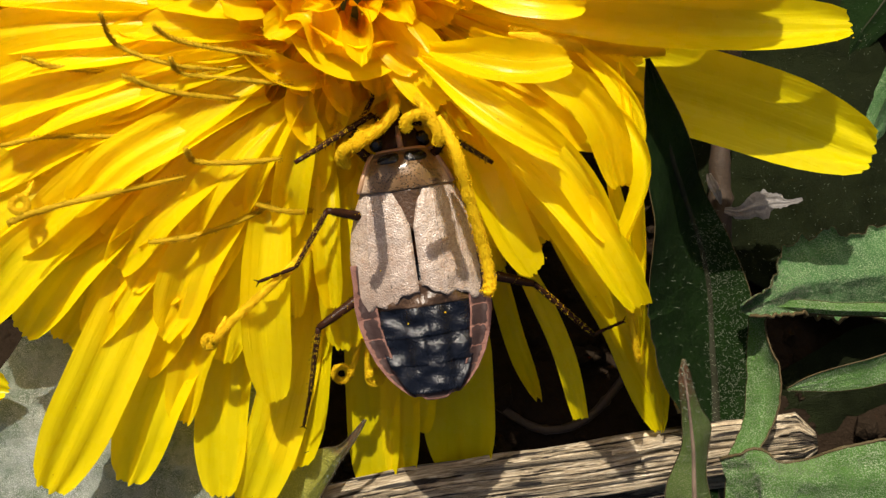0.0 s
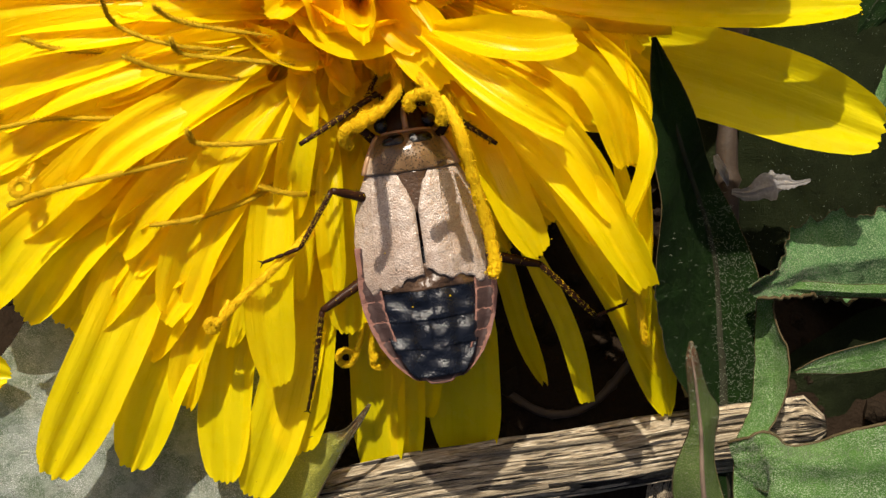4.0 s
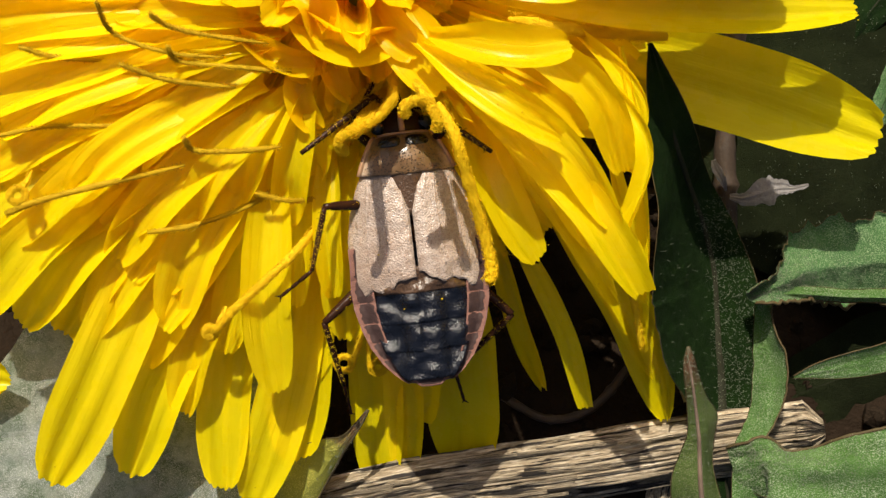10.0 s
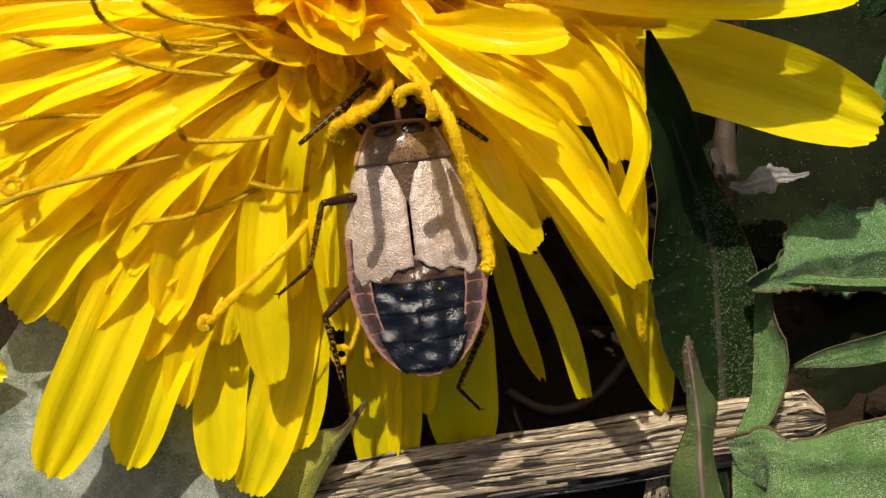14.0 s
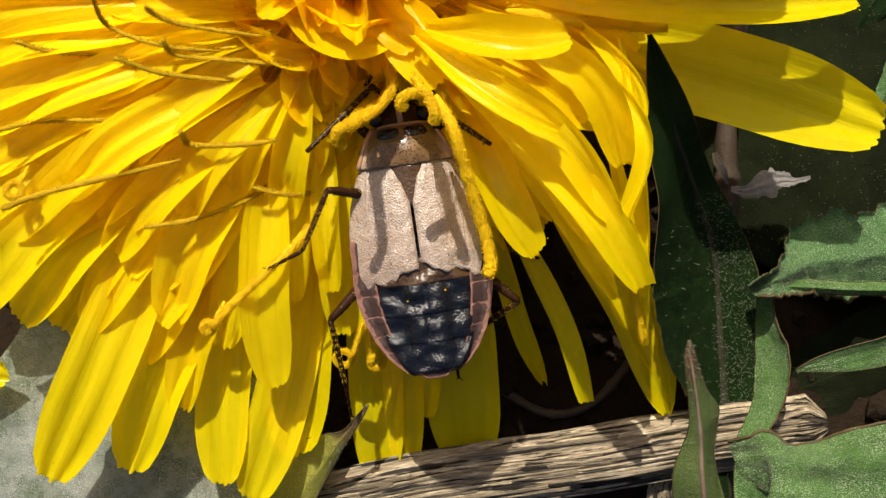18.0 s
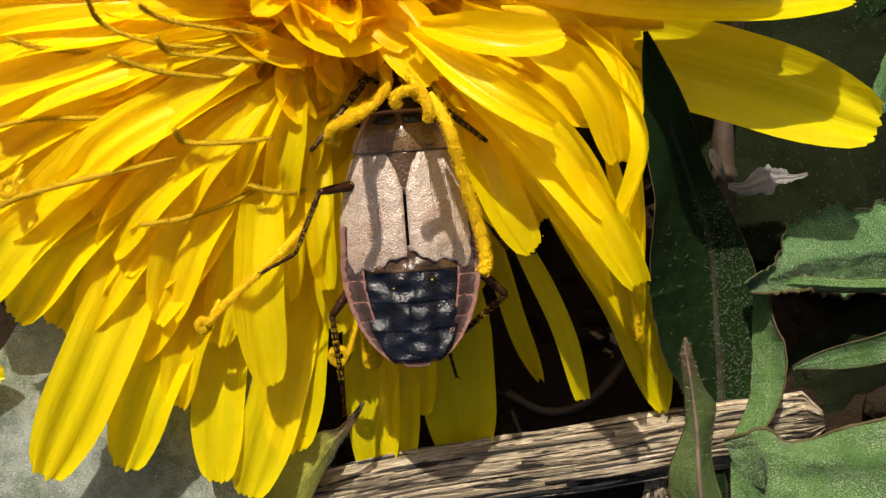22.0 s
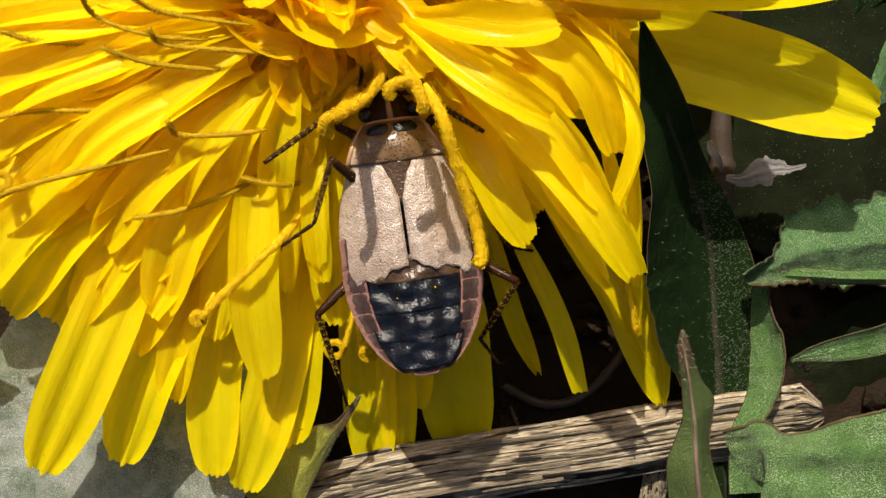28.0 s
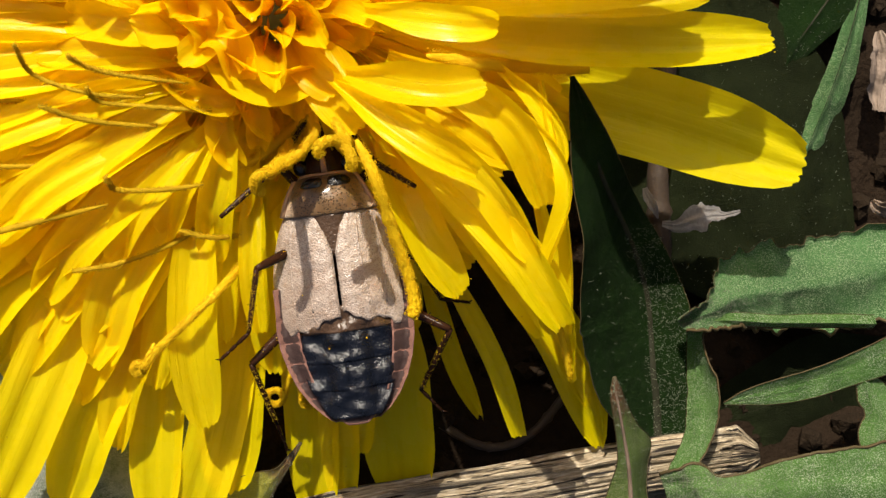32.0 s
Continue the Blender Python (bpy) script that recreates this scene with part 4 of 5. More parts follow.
floret((0.14, 7.27, 2.7), (6.86, 0.67, 2.4), 1.49, arch=1.2, sway=-0.5, cup=0.5, twist=-16, seed=64)
floret((-0.09, 6.8, 1.2), (7.91, -2.4, 1.8), 1.7, arch=1.4, sway=-0.6, cup=0.45, twist=12, seed=65)
floret((0.39, 6.12, -1), (3.8, -1.06, 0.6), 1.87, arch=1.2, sway=0.2, cup=0.45, twist=20, seed=66)
floret((0.89, 5.49, -2), (8.27, -1.89, 0.0), 2.0, arch=0.8, sway=-0.4, cup=0.35, twist=0, seed=67)
floret((1.05, 8.72, 2.2), (7.41, 2.63, 0.6), 1.62, arch=1.2, sway=-1.2, cup=0.35, twist=-10, seed=68)
floret((3.97, 7.91, 0), (7.47, 0.02, 1.2), 0.85, arch=1, sway=-2.2, cup=0.3, twist=-50, seed=69)
floret((7.35, 7.82, 0.6), (8.63, -2.93, -1.6), 0.63, arch=0.8, sway=-0.3, cup=0.3, twist=-62, seed=70, taper=0.7)
floret((6.68, 4.86, -0.6), (9.04, -5.05, -3.2), 0.84, arch=0.5, sway=-0.2, cup=0.3, twist=-40, seed=71, taper=0.7)
floret((0.38, 7.11, 0.6), (6.03, -0.68, 0.8), 1.07, arch=0.9, sway=-0.2, cup=0.4, twist=18, seed=72, taper=0.7)
floret((0.63, 6.29, -0.4), (7.28, -2.83, 0.2), 1.18, arch=0.8, sway=-0.3, cup=0.4, twist=-18, seed=73, taper=0.7)
floret((-0.1, 5.39, -1), (2.96, 1.49, -1.2), 1.71, arch=0.6, sway=0.1, cup=0.3, twist=0, seed=74)
floret((-0.97, 7.51, 4.0), (4.49, 3.72, 4.6), 1.2, arch=0.8, sway=0.3, cup=0.35, twist=12, seed=75)
floret((5.35, 8.55, 0.5), (8.02, 2.66, -0.2), 0.95, arch=0.6, sway=-1.2, cup=0.3, twist=-60, seed=76)
floret((0.93, 9.89, -4.4), (19.63, 4.25, -4), 4.03, arch=0.2, sway=-0.3, cup=0.45, twist=-6, seed=77)
floret((0.38, 10.48, 0.3), (17.23, 9.35, 0.2), 2.4, arch=0.5, sway=0.5, cup=0.4, twist=10, seed=78)
floret((-0.09, 11.05, 2.0), (13.72, 11.87, 3.5), 2.61, arch=0.6, sway=0.2, cup=0.4, twist=-8, seed=79)
# Two unseen florets, added so that their shadow falls on the long petals.
floret((-0.09, 11.97, 2), (13.52, 12.48, 4.6), 2.77, arch=1.2, sway=0.2, cup=0.4, twist=8, seed=80)
floret((0.3, 11.7, 0.2), (14.6, 11.5, 1.2), 2.5, arch=0.5, sway=0.1, cup=0.3, twist=0, seed=82)
floret((-25.2, -5.31, -6), (-20.36, -6.6, -5.6), 2.13, arch=0.3, sway=0, cup=0.2, twist=0, seed=81)
floret((-5.19, 7.44, 1.6), (-4.41, 5.37, 1.0), 1.1, arch=0.6, sway=-0.4, cup=0.5, twist=18, seed=90, core=True)
floret((-4.51, 7.51, 1.4), (-3.8, 5.74, 1.0), 1.0, arch=0.6, sway=0.3, cup=0.5, twist=18, seed=91, core=True)
floret((-5.76, 7.27, 1.5), (-5.58, 4.84, 0.6), 1.2, arch=0.6, sway=0.2, cup=0.5, twist=18, seed=92, core=True)
style([(-8.74, 7.21, 2.5), (-10.92, 7.38, 2.87), (-13.03, 8.17, 3.03), (-13.29, 9.16, 4.4)], 0.097, seed=20, brown=True)
style([(-6.86, 7.69, 2.9), (-9.5, 8.03, 3.27), (-10.84, 8.4, 3.23), (-11.24, 8.64, 4.4)], 0.103, seed=21, brown=True)
style([(-5.99, 6.59, 2.7), (-7.95, 6.73, 3.07), (-10.41, 7.05, 2.63), (-10.72, 7.46, 3.8)], 0.103, seed=22, brown=True)
style([(-8.12, 6.04, 2.1), (-10.9, 6.29, 2.95), (-12.58, 6.8, 3.8)], 0.116, seed=23, brown=True)
style([(-13.61, 7.29, 1.3), (-15.73, 7.39, 1.95), (-17.0, 7.73, 2.4)], 0.103, seed=24, brown=True)
style([(-10.54, 2.99, 1.5), (-13.92, 2.19, 1.87), (-16.34, 1.54, 2.23), (-17.45, 1.02, 2.8)], 0.142, seed=25, brown=True)
style([(-6.57, 3.71, 1.7), (-8.12, 3.52, 2.07), (-10.06, 3.57, 1.83), (-10.35, 4.06, 2.6)], 0.116, seed=26, brown=True)
style([(-11.74, 4.69, 1.3), (-13.98, 4.6, 1.67), (-16.13, 4.63, 1.43), (-18.25, 4.16, 2.0)], 0.103, seed=27, brown=True)
style([(-6.5, 2.74, -1.5), (-7.97, 1.5, 0.07), (-10.21, 0.59, 0.83), (-12.24, 0.26, 1.0)], 0.121, seed=28, brown=True)
style([(-4.83, 1.88, -2.1), (-6.27, 1.55, 0.35), (-7.81, 1.86, 0.8)], 0.121, seed=29, brown=True)
style([(-5.51, 0.52, -1.5), (-6.26, -0.64, 0.4), (-7.45, -1.76, 0.4), (-8.7, -2.85, 0), (-9.87, -3.99, -0.6)], 0.19, seed=30, grains=2.6)
style([(-3.13, 5.72, 0.4), (-3.24, 4.63, 2.4), (-3.29, 4.12, 4.6), (-3.4, 3.8, 6.0)], 0.26, seed=51, grains=1.7)
style([(-3.35, 3.86, 5.8), (-3.64, 3.74, 6.2), (-3.81, 3.5, 6.1), (-3.78, 3.25, 5.8), (-3.58, 3.18, 5.6)], 0.2, seed=52, grains=1.7)
style([(-3.23, 4.28, 3.2), (-2.8, 4.63, 2.9), (-2.27, 5.15, 2.6), (-1.94, 5.82, 2.3), (-2.16, 6.73, 2.0)], 0.25, seed=53, grains=1.7)
style([(-1.32, 6.24, 0.8), (-0.81, 5.63, 2.8), (-0.56, 5.09, 4.8), (-0.51, 4.83, 6.1)], 0.26, seed=54, grains=1.7)
style([(-0.47, 4.89, 5.9), (-0.84, 4.99, 6.3), (-1.25, 4.87, 6.5), (-1.42, 4.62, 6.5), (-1.3, 4.43, 6.3)], 0.2, seed=55, grains=1.7)
style([(-0.59, 4.97, 5.9), (-0.29, 4.6, 6.3), (-0.15, 4.17, 6.4), (-0.21, 3.93, 6.2)], 0.2, seed=56, grains=1.7)
style([(-0.7, 4.94, 4.6), (-0.8, 5.65, 3.8), (-1.22, 6.19, 3.0), (-1.41, 6.72, 2.4)], 0.18, seed=57, grains=1.7)
style([(-0.18, 5.23, 3.6), (0.44, 3.96, 3.9), (0.85, 2.66, 3.3), (1.27, 1.25, 2.5), (1.71, -0.16, 1.8), (1.95, -1.37, 1.5), (1.76, -1.87, 1.7)], 0.27, seed=34, grains=1.7)
style([(-5.36, 4.57, 0), (-4.38, 5.03, 0.2), (-2.93, 6.17, 0.6), (-2.2, 6.82, 1)], 0.260446, seed=36, grains=1.5)
style([(2.64, 8.68, 2.4), (5.04, 8.48, 1.2), (7.61, 8.55, -0.4), (9.61, 8.55, -1.3)], 0.307799, seed=37, grains=2.5)
style([(-3.64, -4.02, -3), (-3.98, -5.07, -3.4), (-4.2, -5.7, -3.6)], 0.142061, seed=38, curl=0.42)
style([(-3.39, -4.02, -3), (-3.42, -5.07, -3.4), (-3.38, -5.81, -3.6)], 0.142061, seed=39, curl=0.36)
style([(-12.34, -3.54, -3.4), (-11.92, -4.07, -3.6), (-12.22, -4.75, -3.8)], 0.142061, seed=40, curl=0.35)
style([(-13.05, -1.5, -3.2), (-13.61, -2.53, -3.6), (-14.04, -2.95, -3.8)], 0.106546, seed=41, curl=0.36)
style([(-14.78, -0.71, -1.2), (-15.63, -1.26, -1.6), (-16.23, -1.58, -1.8)], 0.142061, seed=42, curl=0.3)
style([(-17.11, 2.86, 0.6), (-17.26, 2.24, 1.2), (-17.58, 2.07, 1.4)], 0.142061, seed=43, curl=0.36)
style([(-9.36, -2.9, -1), (-9.65, -3.63, -1), (-9.85, -4.07, -1)], 0.165738, seed=44, curl=0.25)
style([(7.78, -1.45, -1.5), (8.25, -2.96, -2), (8.75, -5.03, -3)], 0.165738, seed=45)


def other_florets():
    """The far half of the head and its golden middle, where florets crowd in whorls."""
    rng = random.Random(11)
    hx, hy = HEAD[:2]
    golden = math.pi * (3 - math.sqrt(5))
    # three whorls behind
    for ring, (count, reach, z0, z1, arch) in enumerate(((30, 21.5, -2.6, -6.0, 1.6), (34, 18.5, -1.0, -2.2, 2.0), (34, 14.5, 0.8, 0.4, 2.4))):
        for k in range(count):
            a = math.pi * 2 * (k + 0.5 * (ring % 2)) / count + rng.uniform(-0.06, 0.06)
            if not (radians(14) < a % (2 * math.pi) < radians(172)):
                continue
            r = reach * rng.uniform(0.9, 1.05)
            tip = (hx + r * math.cos(a), hy + r * math.sin(a), z1 + rng.uniform(-1, 1))
            root = (hx + 3.6 * math.cos(a), hy + 3.6 * math.sin(a), z0)
            floret(root, tip, rng.uniform(2.0, 2.9), arch=arch * rng.uniform(0.6, 1.2), sway=rng.uniform(-0.8, 0.8), cup=rng.uniform(0.1, 0.5), twist=rng.uniform(-25, 25), seed=300 + ring * 50 + k)
    # narrow florets of the near half, between the broad ones
    for ring, (count, reach, z0, z1) in enumerate(((30, 13.4, 0.4, 0.0), (30, 15.6, -0.2, -0.9), (30, 17.4, -1.2, -2.0))):
        for k in range(count):
            deg = 174 + ((222, 232, 246)[ring] - 174) * (k + rng.uniform(0.1, 0.9)) / count
            a = radians(deg)
            r = reach * rng.uniform(0.84, 1.06)
            tip = (hx + r * math.cos(a), hy + r * math.sin(a), z1 + rng.uniform(-0.6, 0.8))
            b = a + rng.uniform(-0.12, 0.12)
            root = (hx + 3.4 * math.cos(b), hy + 3.4 * math.sin(b), z0)
            floret(root, tip, rng.uniform(1.0, 1.55), arch=rng.uniform(0.3, 0.8), sway=rng.uniform(-0.9, 0.9), cup=rng.uniform(0.1, 0.35), twist=rng.uniform(-12, 12), seed=800 + ring * 60 + k, taper=rng.uniform(0.3, 0.7))
    for k in range(17):
        a = radians(300 + 49 * (k + rng.random()) / 17)
        r = rng.uniform(10.5, 14.5)
        root = (hx + 3.4 * math.cos(a), hy + 3.4 * math.sin(a), -0.8)
        floret(root, (hx + r * math.cos(a), hy + r * math.sin(a), rng.uniform(-2.6, -1.2)), rng.uniform(1.4, 2.2), arch=rng.uniform(0.4, 1.0), sway=rng.uniform(-0.6, 0.6), cup=rng.uniform(0.2, 0.5), twist=rng.uniform(-30, 30), seed=1000 + k)
    # crowded inner florets, standing up and curling in
    for k in range(64):
        q = math.sqrt((k + 0.5) / 64)
        a = k * golden
        r0, lean = 3.4 * q, 1.0 + 4.6 * q * q
        root = (hx + r0 * math.cos(a), hy + r0 * math.sin(a), 0.0)
        tip = (hx + (r0 + lean) * math.cos(a), hy + (r0 + lean) * math.sin(a), 5.2 - 2.2 * q * q + rng.uniform(-0.6, 0.6))
        if math.sin(a) < -0.2 and q > 0.66:
            continue
        floret(root, tip, rng.uniform(1.1, 1.9), arch=rng.uniform(0.3, 1.2), sway=rng.uniform(-0.4, 0.4), cup=rng.uniform(0.3, 0.7), twist=rng.uniform(-30, 30), seed=500 + k, core=True, n=10, hook=rng.uniform(-0.4, 0.4))
    # hidden lower layer under the short florets beside the insect, added for shade
    for k in range(11):
        a = radians(288 + 48 * (k + 0.5) / 11)
        r = 11.4 + 1.3 * math.sin(k * 1.9)
        floret((hx + 3.6 * math.cos(a), hy + 3.6 * math.sin(a), -2.6), (hx + r * math.cos(a), hy + r * math.sin(a), -4.6 - 0.4 * (k % 2)), 2.0, arch=0.3, sway=0.3 - 0.15 * (k % 5), cup=0.35, twist=-10 + 5 * (k % 5), seed=1140 + k)
    # low sheltered florets round the insect's head
    for k in range(13):
        a = radians(226 + 84 * (k + 0.5) / 13)
        r = 6.4 + 1.1 * math.sin(k * 2.3)
        floret((hx + 2.6 * math.cos(a), hy + 2.6 * math.sin(a), -0.6), (hx + r * math.cos(a), hy + r * math.sin(a), -2.0 - 0.3 * (k % 2)), 1.7, arch=0.3, sway=0.2 - 0.1 * (k % 5), cup=0.4, twist=-12 + 6 * (k % 5), seed=1100 + k, core=True)
    # short florets filling the middle towards the insect
    for k in range(16):
        a = radians(205 + 150 * (k + 0.5) / 16)
        r0, r1 = 1.8 + 0.5 * (k % 2), 4.3 + 0.6 * (k % 3)
        floret((hx + r0 * math.cos(a), hy + r0 * math.sin(a), -0.4), (hx + r1 * math.cos(a), hy + r1 * math.sin(a), 1.2 + 0.3 * (k % 3)), 1.5, arch=0.7, sway=0.4 - 0.2 * (k % 5), cup=0.45, twist=-16 + 8 * (k % 5), seed=1170 + k, core=True, n=12)
    for k in range(26):
        a, r = rng.uniform(0.3, 2.9), rng.uniform(3, 12)
        p = np.array((hx + r * math.cos(a), hy + r * math.sin(a), 2.6 - 0.16 * r))
        d = np.array((math.cos(a + rng.uniform(-0.3, 0.3)), math.sin(a + rng.uniform(-0.3, 0.3)), rng.uniform(0.3, 1.0)))
        style([p, p + d * 1.6, p + d * 3.0 + (0, 0, -0.2)], 0.16, brown=k % 3 == 0, curl=0.0 if k % 2 else 0.4, grains=0.5, seed=700 + k)


other_florets()


def scattered_pollen():
    """Grains fallen on the petals round the middle."""
    rng = random.Random(77)
    spots = [o for o in flower.children if o.name.startswith("ray_floret")]
    pieces = []
    for _ in range(900):
        me = rng.choice(spots).data
        v = me.vertices[rng.randrange(30, len(me.vertices))].co
        p = np.array(v) / MM + (rng.uniform(-0.12, 0.12), rng.uniform(-0.12, 0.12), 0.02)
        pieces.append(blob(p, rng.uniform(0.016, 0.04), rng, 5))
    v, f, u = joined(pieces)
    tagged(part("pollen_dust", mesh_of("pollen_dust", v, f, POLLEN, u), flower, "yellow pollen fallen on the petals"), kind="stuff")


scattered_pollen()


# ---- the insect ----
insect = tagged(new("insect"), "small beige and blue-black bug with pink margins feeding on the flower", "insect")


def half_width(y):
    """Half the width of the hind body at y along the insect."""
    return float(np.interp(-y, [0.2, 1.2, 2.0, 2.9, 3.7, 4.4, 4.9, 5.25, 5.5], [2.85, 2.93, 2.87, 2.66, 2.36, 1.95, 1.53, 1.12, 0.70]))


def loft(rows, m=22):
    """A closed body through rows of y, half width, top and underside."""
    verts = []
    for y, w, top, low in rows:
        for j in range(m):
            a = 2 * math.pi * j / m
            c, s = math.cos(a), math.sin(a)
            z = (top if s > 0 else -low) * abs(s) ** 0.9
            verts.append((w * math.copysign(abs(c) ** 0.85, c), y, z))
    n = len(rows)
    faces = grid_faces(n, m, True) + [tuple(range(m - 1, -1, -1)), tuple(range((n - 1) * m, n * m))]
    return verts, faces


def plate(name, label, fn, n, m, thick, material, parent, inner=None):
    """A thin shell: fn(u, v) gives its upper face; inner(i, j) tells which quads take the second material."""
    top = [fn(i / (n - 1), j / (m - 1)) for i in range(n) for j in range(m)]
    verts = top + [(x, y, z - thick) for x, y, z in top]
    k = n * m
    faces = grid_faces(n, m)
    marks = [1 if inner and inner(i, j) else 0 for i in range(n - 1) for j in range(m - 1)]
    faces += [tuple(reversed([v + k for v in f])) for f in grid_faces(n, m)]
    rim = [i * m for i in range(n)] + [(n - 1) * m + j for j in range(1, m)] + [i * m + m - 1 for i in range(n - 2, -1, -1)] + list(range(m - 2, 0, -1))
    for a, b in zip(rim, rim[1:] + rim[:1]):
        faces.append((a, b, b + k, a + k))
    uvs = [(i / (n - 1), j / (m - 1)) for i in range(n) for j in range(m)] * 2
    me = mesh_of(name, verts, faces, material, uvs)
    if inner:
        me.polygons.foreach_set("material_index", marks + [0] * (len(faces) - len(marks)))
    return part(name, me, parent, label)


def insect_body():
    rng = random.Random(3)
    # hind body
    rows = [(y, max(half_width(y) - 0.7, 0.2), 0.30, 0.8) for y in np.linspace(1.0, -5.3, 16)]
    v, f = loft(rows)
    part("abdomen", mesh_of("abdomen", v, f, BLACK), insect, "dark underside of the hind body")
    v, f = loft([(y, w, 0.7, 0.8) for y, w in ((4.9, 0.6), (4.4, 1.1), (3.4, 1.75), (2.0, 2.3), (0.6, 2.6))])
    part("thorax", mesh_of("thorax", v, f, LEG), insect)
    edges = (-0.3, -1.3, -2.55, -3.75, -4.95)
    for k, (y0, y1) in enumerate(zip(edges, edges[1:])):
        def top(u, v, y0=y0, y1=y1, k=k):
            y = y0 + (y1 - y0) * u * 1.12
            w = max(half_width(y) * 0.78, 0.25)
            x = w * (2 * v - 1)
            z = 0.34 + 0.95 * (1 - (x / 2.3) ** 2) - 0.11 * (-y) + 0.03 * u + (0.042 - 0.004 * k) * (0.7 + 1.1 * noise.noise(Vector((x * 1.6, k * 3.1, 6)))) * math.sin(math.pi * min(1.0, u * 0.9)) - 0.10 * math.exp(-(x / 0.12) ** 2) * (k < 3)
            z += (0.24 if k < 4 else 0.12) * noise.noise(Vector((x * 1.2, y * 1.7, 4))) + 0.03 * noise.noise(Vector((x * 3.1, y * 3.4, 7))) + 0.012 * noise.noise(Vector((x * 5, y * 6, 2))) - 0.10 * math.exp(-((abs(x) - 1.0) / 0.25) ** 2)
            return (x, y - 0.10 * (1 - (x / 2.6) ** 2), z)
        plate("back_plate", "brown glossy wing membrane" if k == 0 else "glossy blue-black plate", top, 17, 41, 0.12, MEMBRANE if k == 0 else BLACK, insect)
    for sgn in (-1, 1):
        cuts = (0.6, -0.75, -1.75, -2.65, -3.5, -4.25, -4.9, -5.35)
        for k, (y0, y1) in enumerate(zip(cuts, cuts[1:])):
            def side(u, v, y0=y0, y1=y1):
                y = y0 + (y1 - y0) * u
                w = half_width(y)
                x = w * (1 - 0.33 * (1 - v))
                z = 0.55 + 0.09 * math.cos((v - 0.05) * 6.0) - 0.06 * (-y) + 0.025 * u * (1 - u) * 4 - 0.12 * v
                return (sgn * x, y, z + 0.03 * noise.noise(Vector((x * 3, y * 3, 0))))
            def blotch(i, j, k=k):
                d = math.hypot(max(0.0, abs(i - 15.5) - 10.5) / 4.6, max(0.0, abs(j - 10) - 5) / 3.4)
                return d + 0.5 * noise.noise(Vector((i * 0.16 + k * 9, j * 0.2 + sgn * 4, 3))) < 1.0
            plate("margin_segment", "salmon pink margin with a dark blotch", side, 33, 25, 0.14, [PINK, BLOTCH], insect, blotch)
    def tail(u, v):
        y = -4.9 - 0.62 * u
        x = 0.95 * (1 - 0.55 * u * u) * (2 * v - 1)
        return (x, y + 0.12 * (x * x), 0.42 + 0.16 * (1 - x * x) - 0.1 * u)
    plate("tail_plate", "dark tail plate with a pale rim", tail, 9, 17, 0.14, [PINK, BLOTCH], insect, lambda i, j: i < 7 and 1 < j < 14)
    # wing cases
    for sgn in (-1, 1):
        inner_end, outer_end = (-0.82, -1.55) if sgn < 0 else (-0.72, -1.42)
        def wing(u, v):
            y_end = inner_end + (outer_end - inner_end) * v ** 0.8 + 0.10 * math.sin(v * 11 + sgn) + 0.05 * math.sin(v * 27)
            y = 3.55 + (y_end - 3.55) * u
            outer = float(np.interp(-y, [-3.6, -3.0, -2.0, -1.0, 0.2, 1.0, 1.6], [1.95, 2.25, 2.62, 2.82, 2.88, 2.72, 2.40]))
            gap = 0.065 + 0.50 * max(0.0, (y - 1.9) / 1.7)
            x = gap + (outer - gap) * v
            z = 1.42 - 0.155 * x * x + 0.12 * math.sin(v * 9) * (0.3 + 0.4 * u) * 0.4 - 0.10 * max(0.0, 0.12 - v) / 0.12
            z += 0.05 * noise.noise(Vector((x * 2.2 + sgn * 7, y * 1.6, 2))) + 0.06 * noise.noise(Vector((x * 4.5 + sgn * 3, y * 2.2, 8))) - 0.22 * max(0, u - 0.82) / 0.18 * (0.4 + 0.6 * v) - 0.13 * max(0.0, (y - 2.6))
            return (sgn * x, y, z)
        w = plate("wing_case", "matt pinkish beige finely wrinkled wing case", wing, 40, 22, 0.10, WING, insect)
        for lane, (v0, v1) in enumerate(((0.36, 0.42), (0.72, 0.66))):
            pts = [np.array(wing(u, v0 + (v1 - v0) * u)) + (0, 0, 0.005) for u in np.linspace(0.08, 0.85, 16)]
            vv, ff, uu = tube(np.array(pts), np.linspace(0.06, 0.03, 16), 6, flat=0.6)
            part("vein", mesh_of("vein", vv, ff, WING, uu), w)
    # scutellum, neck shield, head
    def scutum(u, v):
        y = 3.6 - 1.9 * u
        x = (0.72 * (1 - u) ** 1.1 + 0.03) * (2 * v - 1)
        return (x, y, 1.22 + 0.15 * (1 - u) - 0.3 * x * x)
    plate("scutellum", "small dark brown triangular plate", scutum, 9, 9, 0.15, MEMBRANE, insect)
    def shield(u, v):
        y = 5.28 - 1.72 * u
        w = 1.22 + 0.78 * u ** 0.8
        k = 2 * v - 1
        x = w * k
        z = 1.05 + 0.42 * math.sin(u * 2.2) - 0.52 * k * k - 0.10 * max(0, 1 - u * 6) + 0.04 * noise.noise(Vector((x * 3, y * 3, 1)))
        return (x, y - 0.10 * (1 - k * k) * (1 - u) + 0.25 * abs(k) ** 3 * (u - 1) * 0.6 - 0.12 * (1 - k * k) * u, z)
    sh = plate("neck_shield", "amber neck shield with dark pits", shield, 19, 29, 0.16, PITTED, insect)
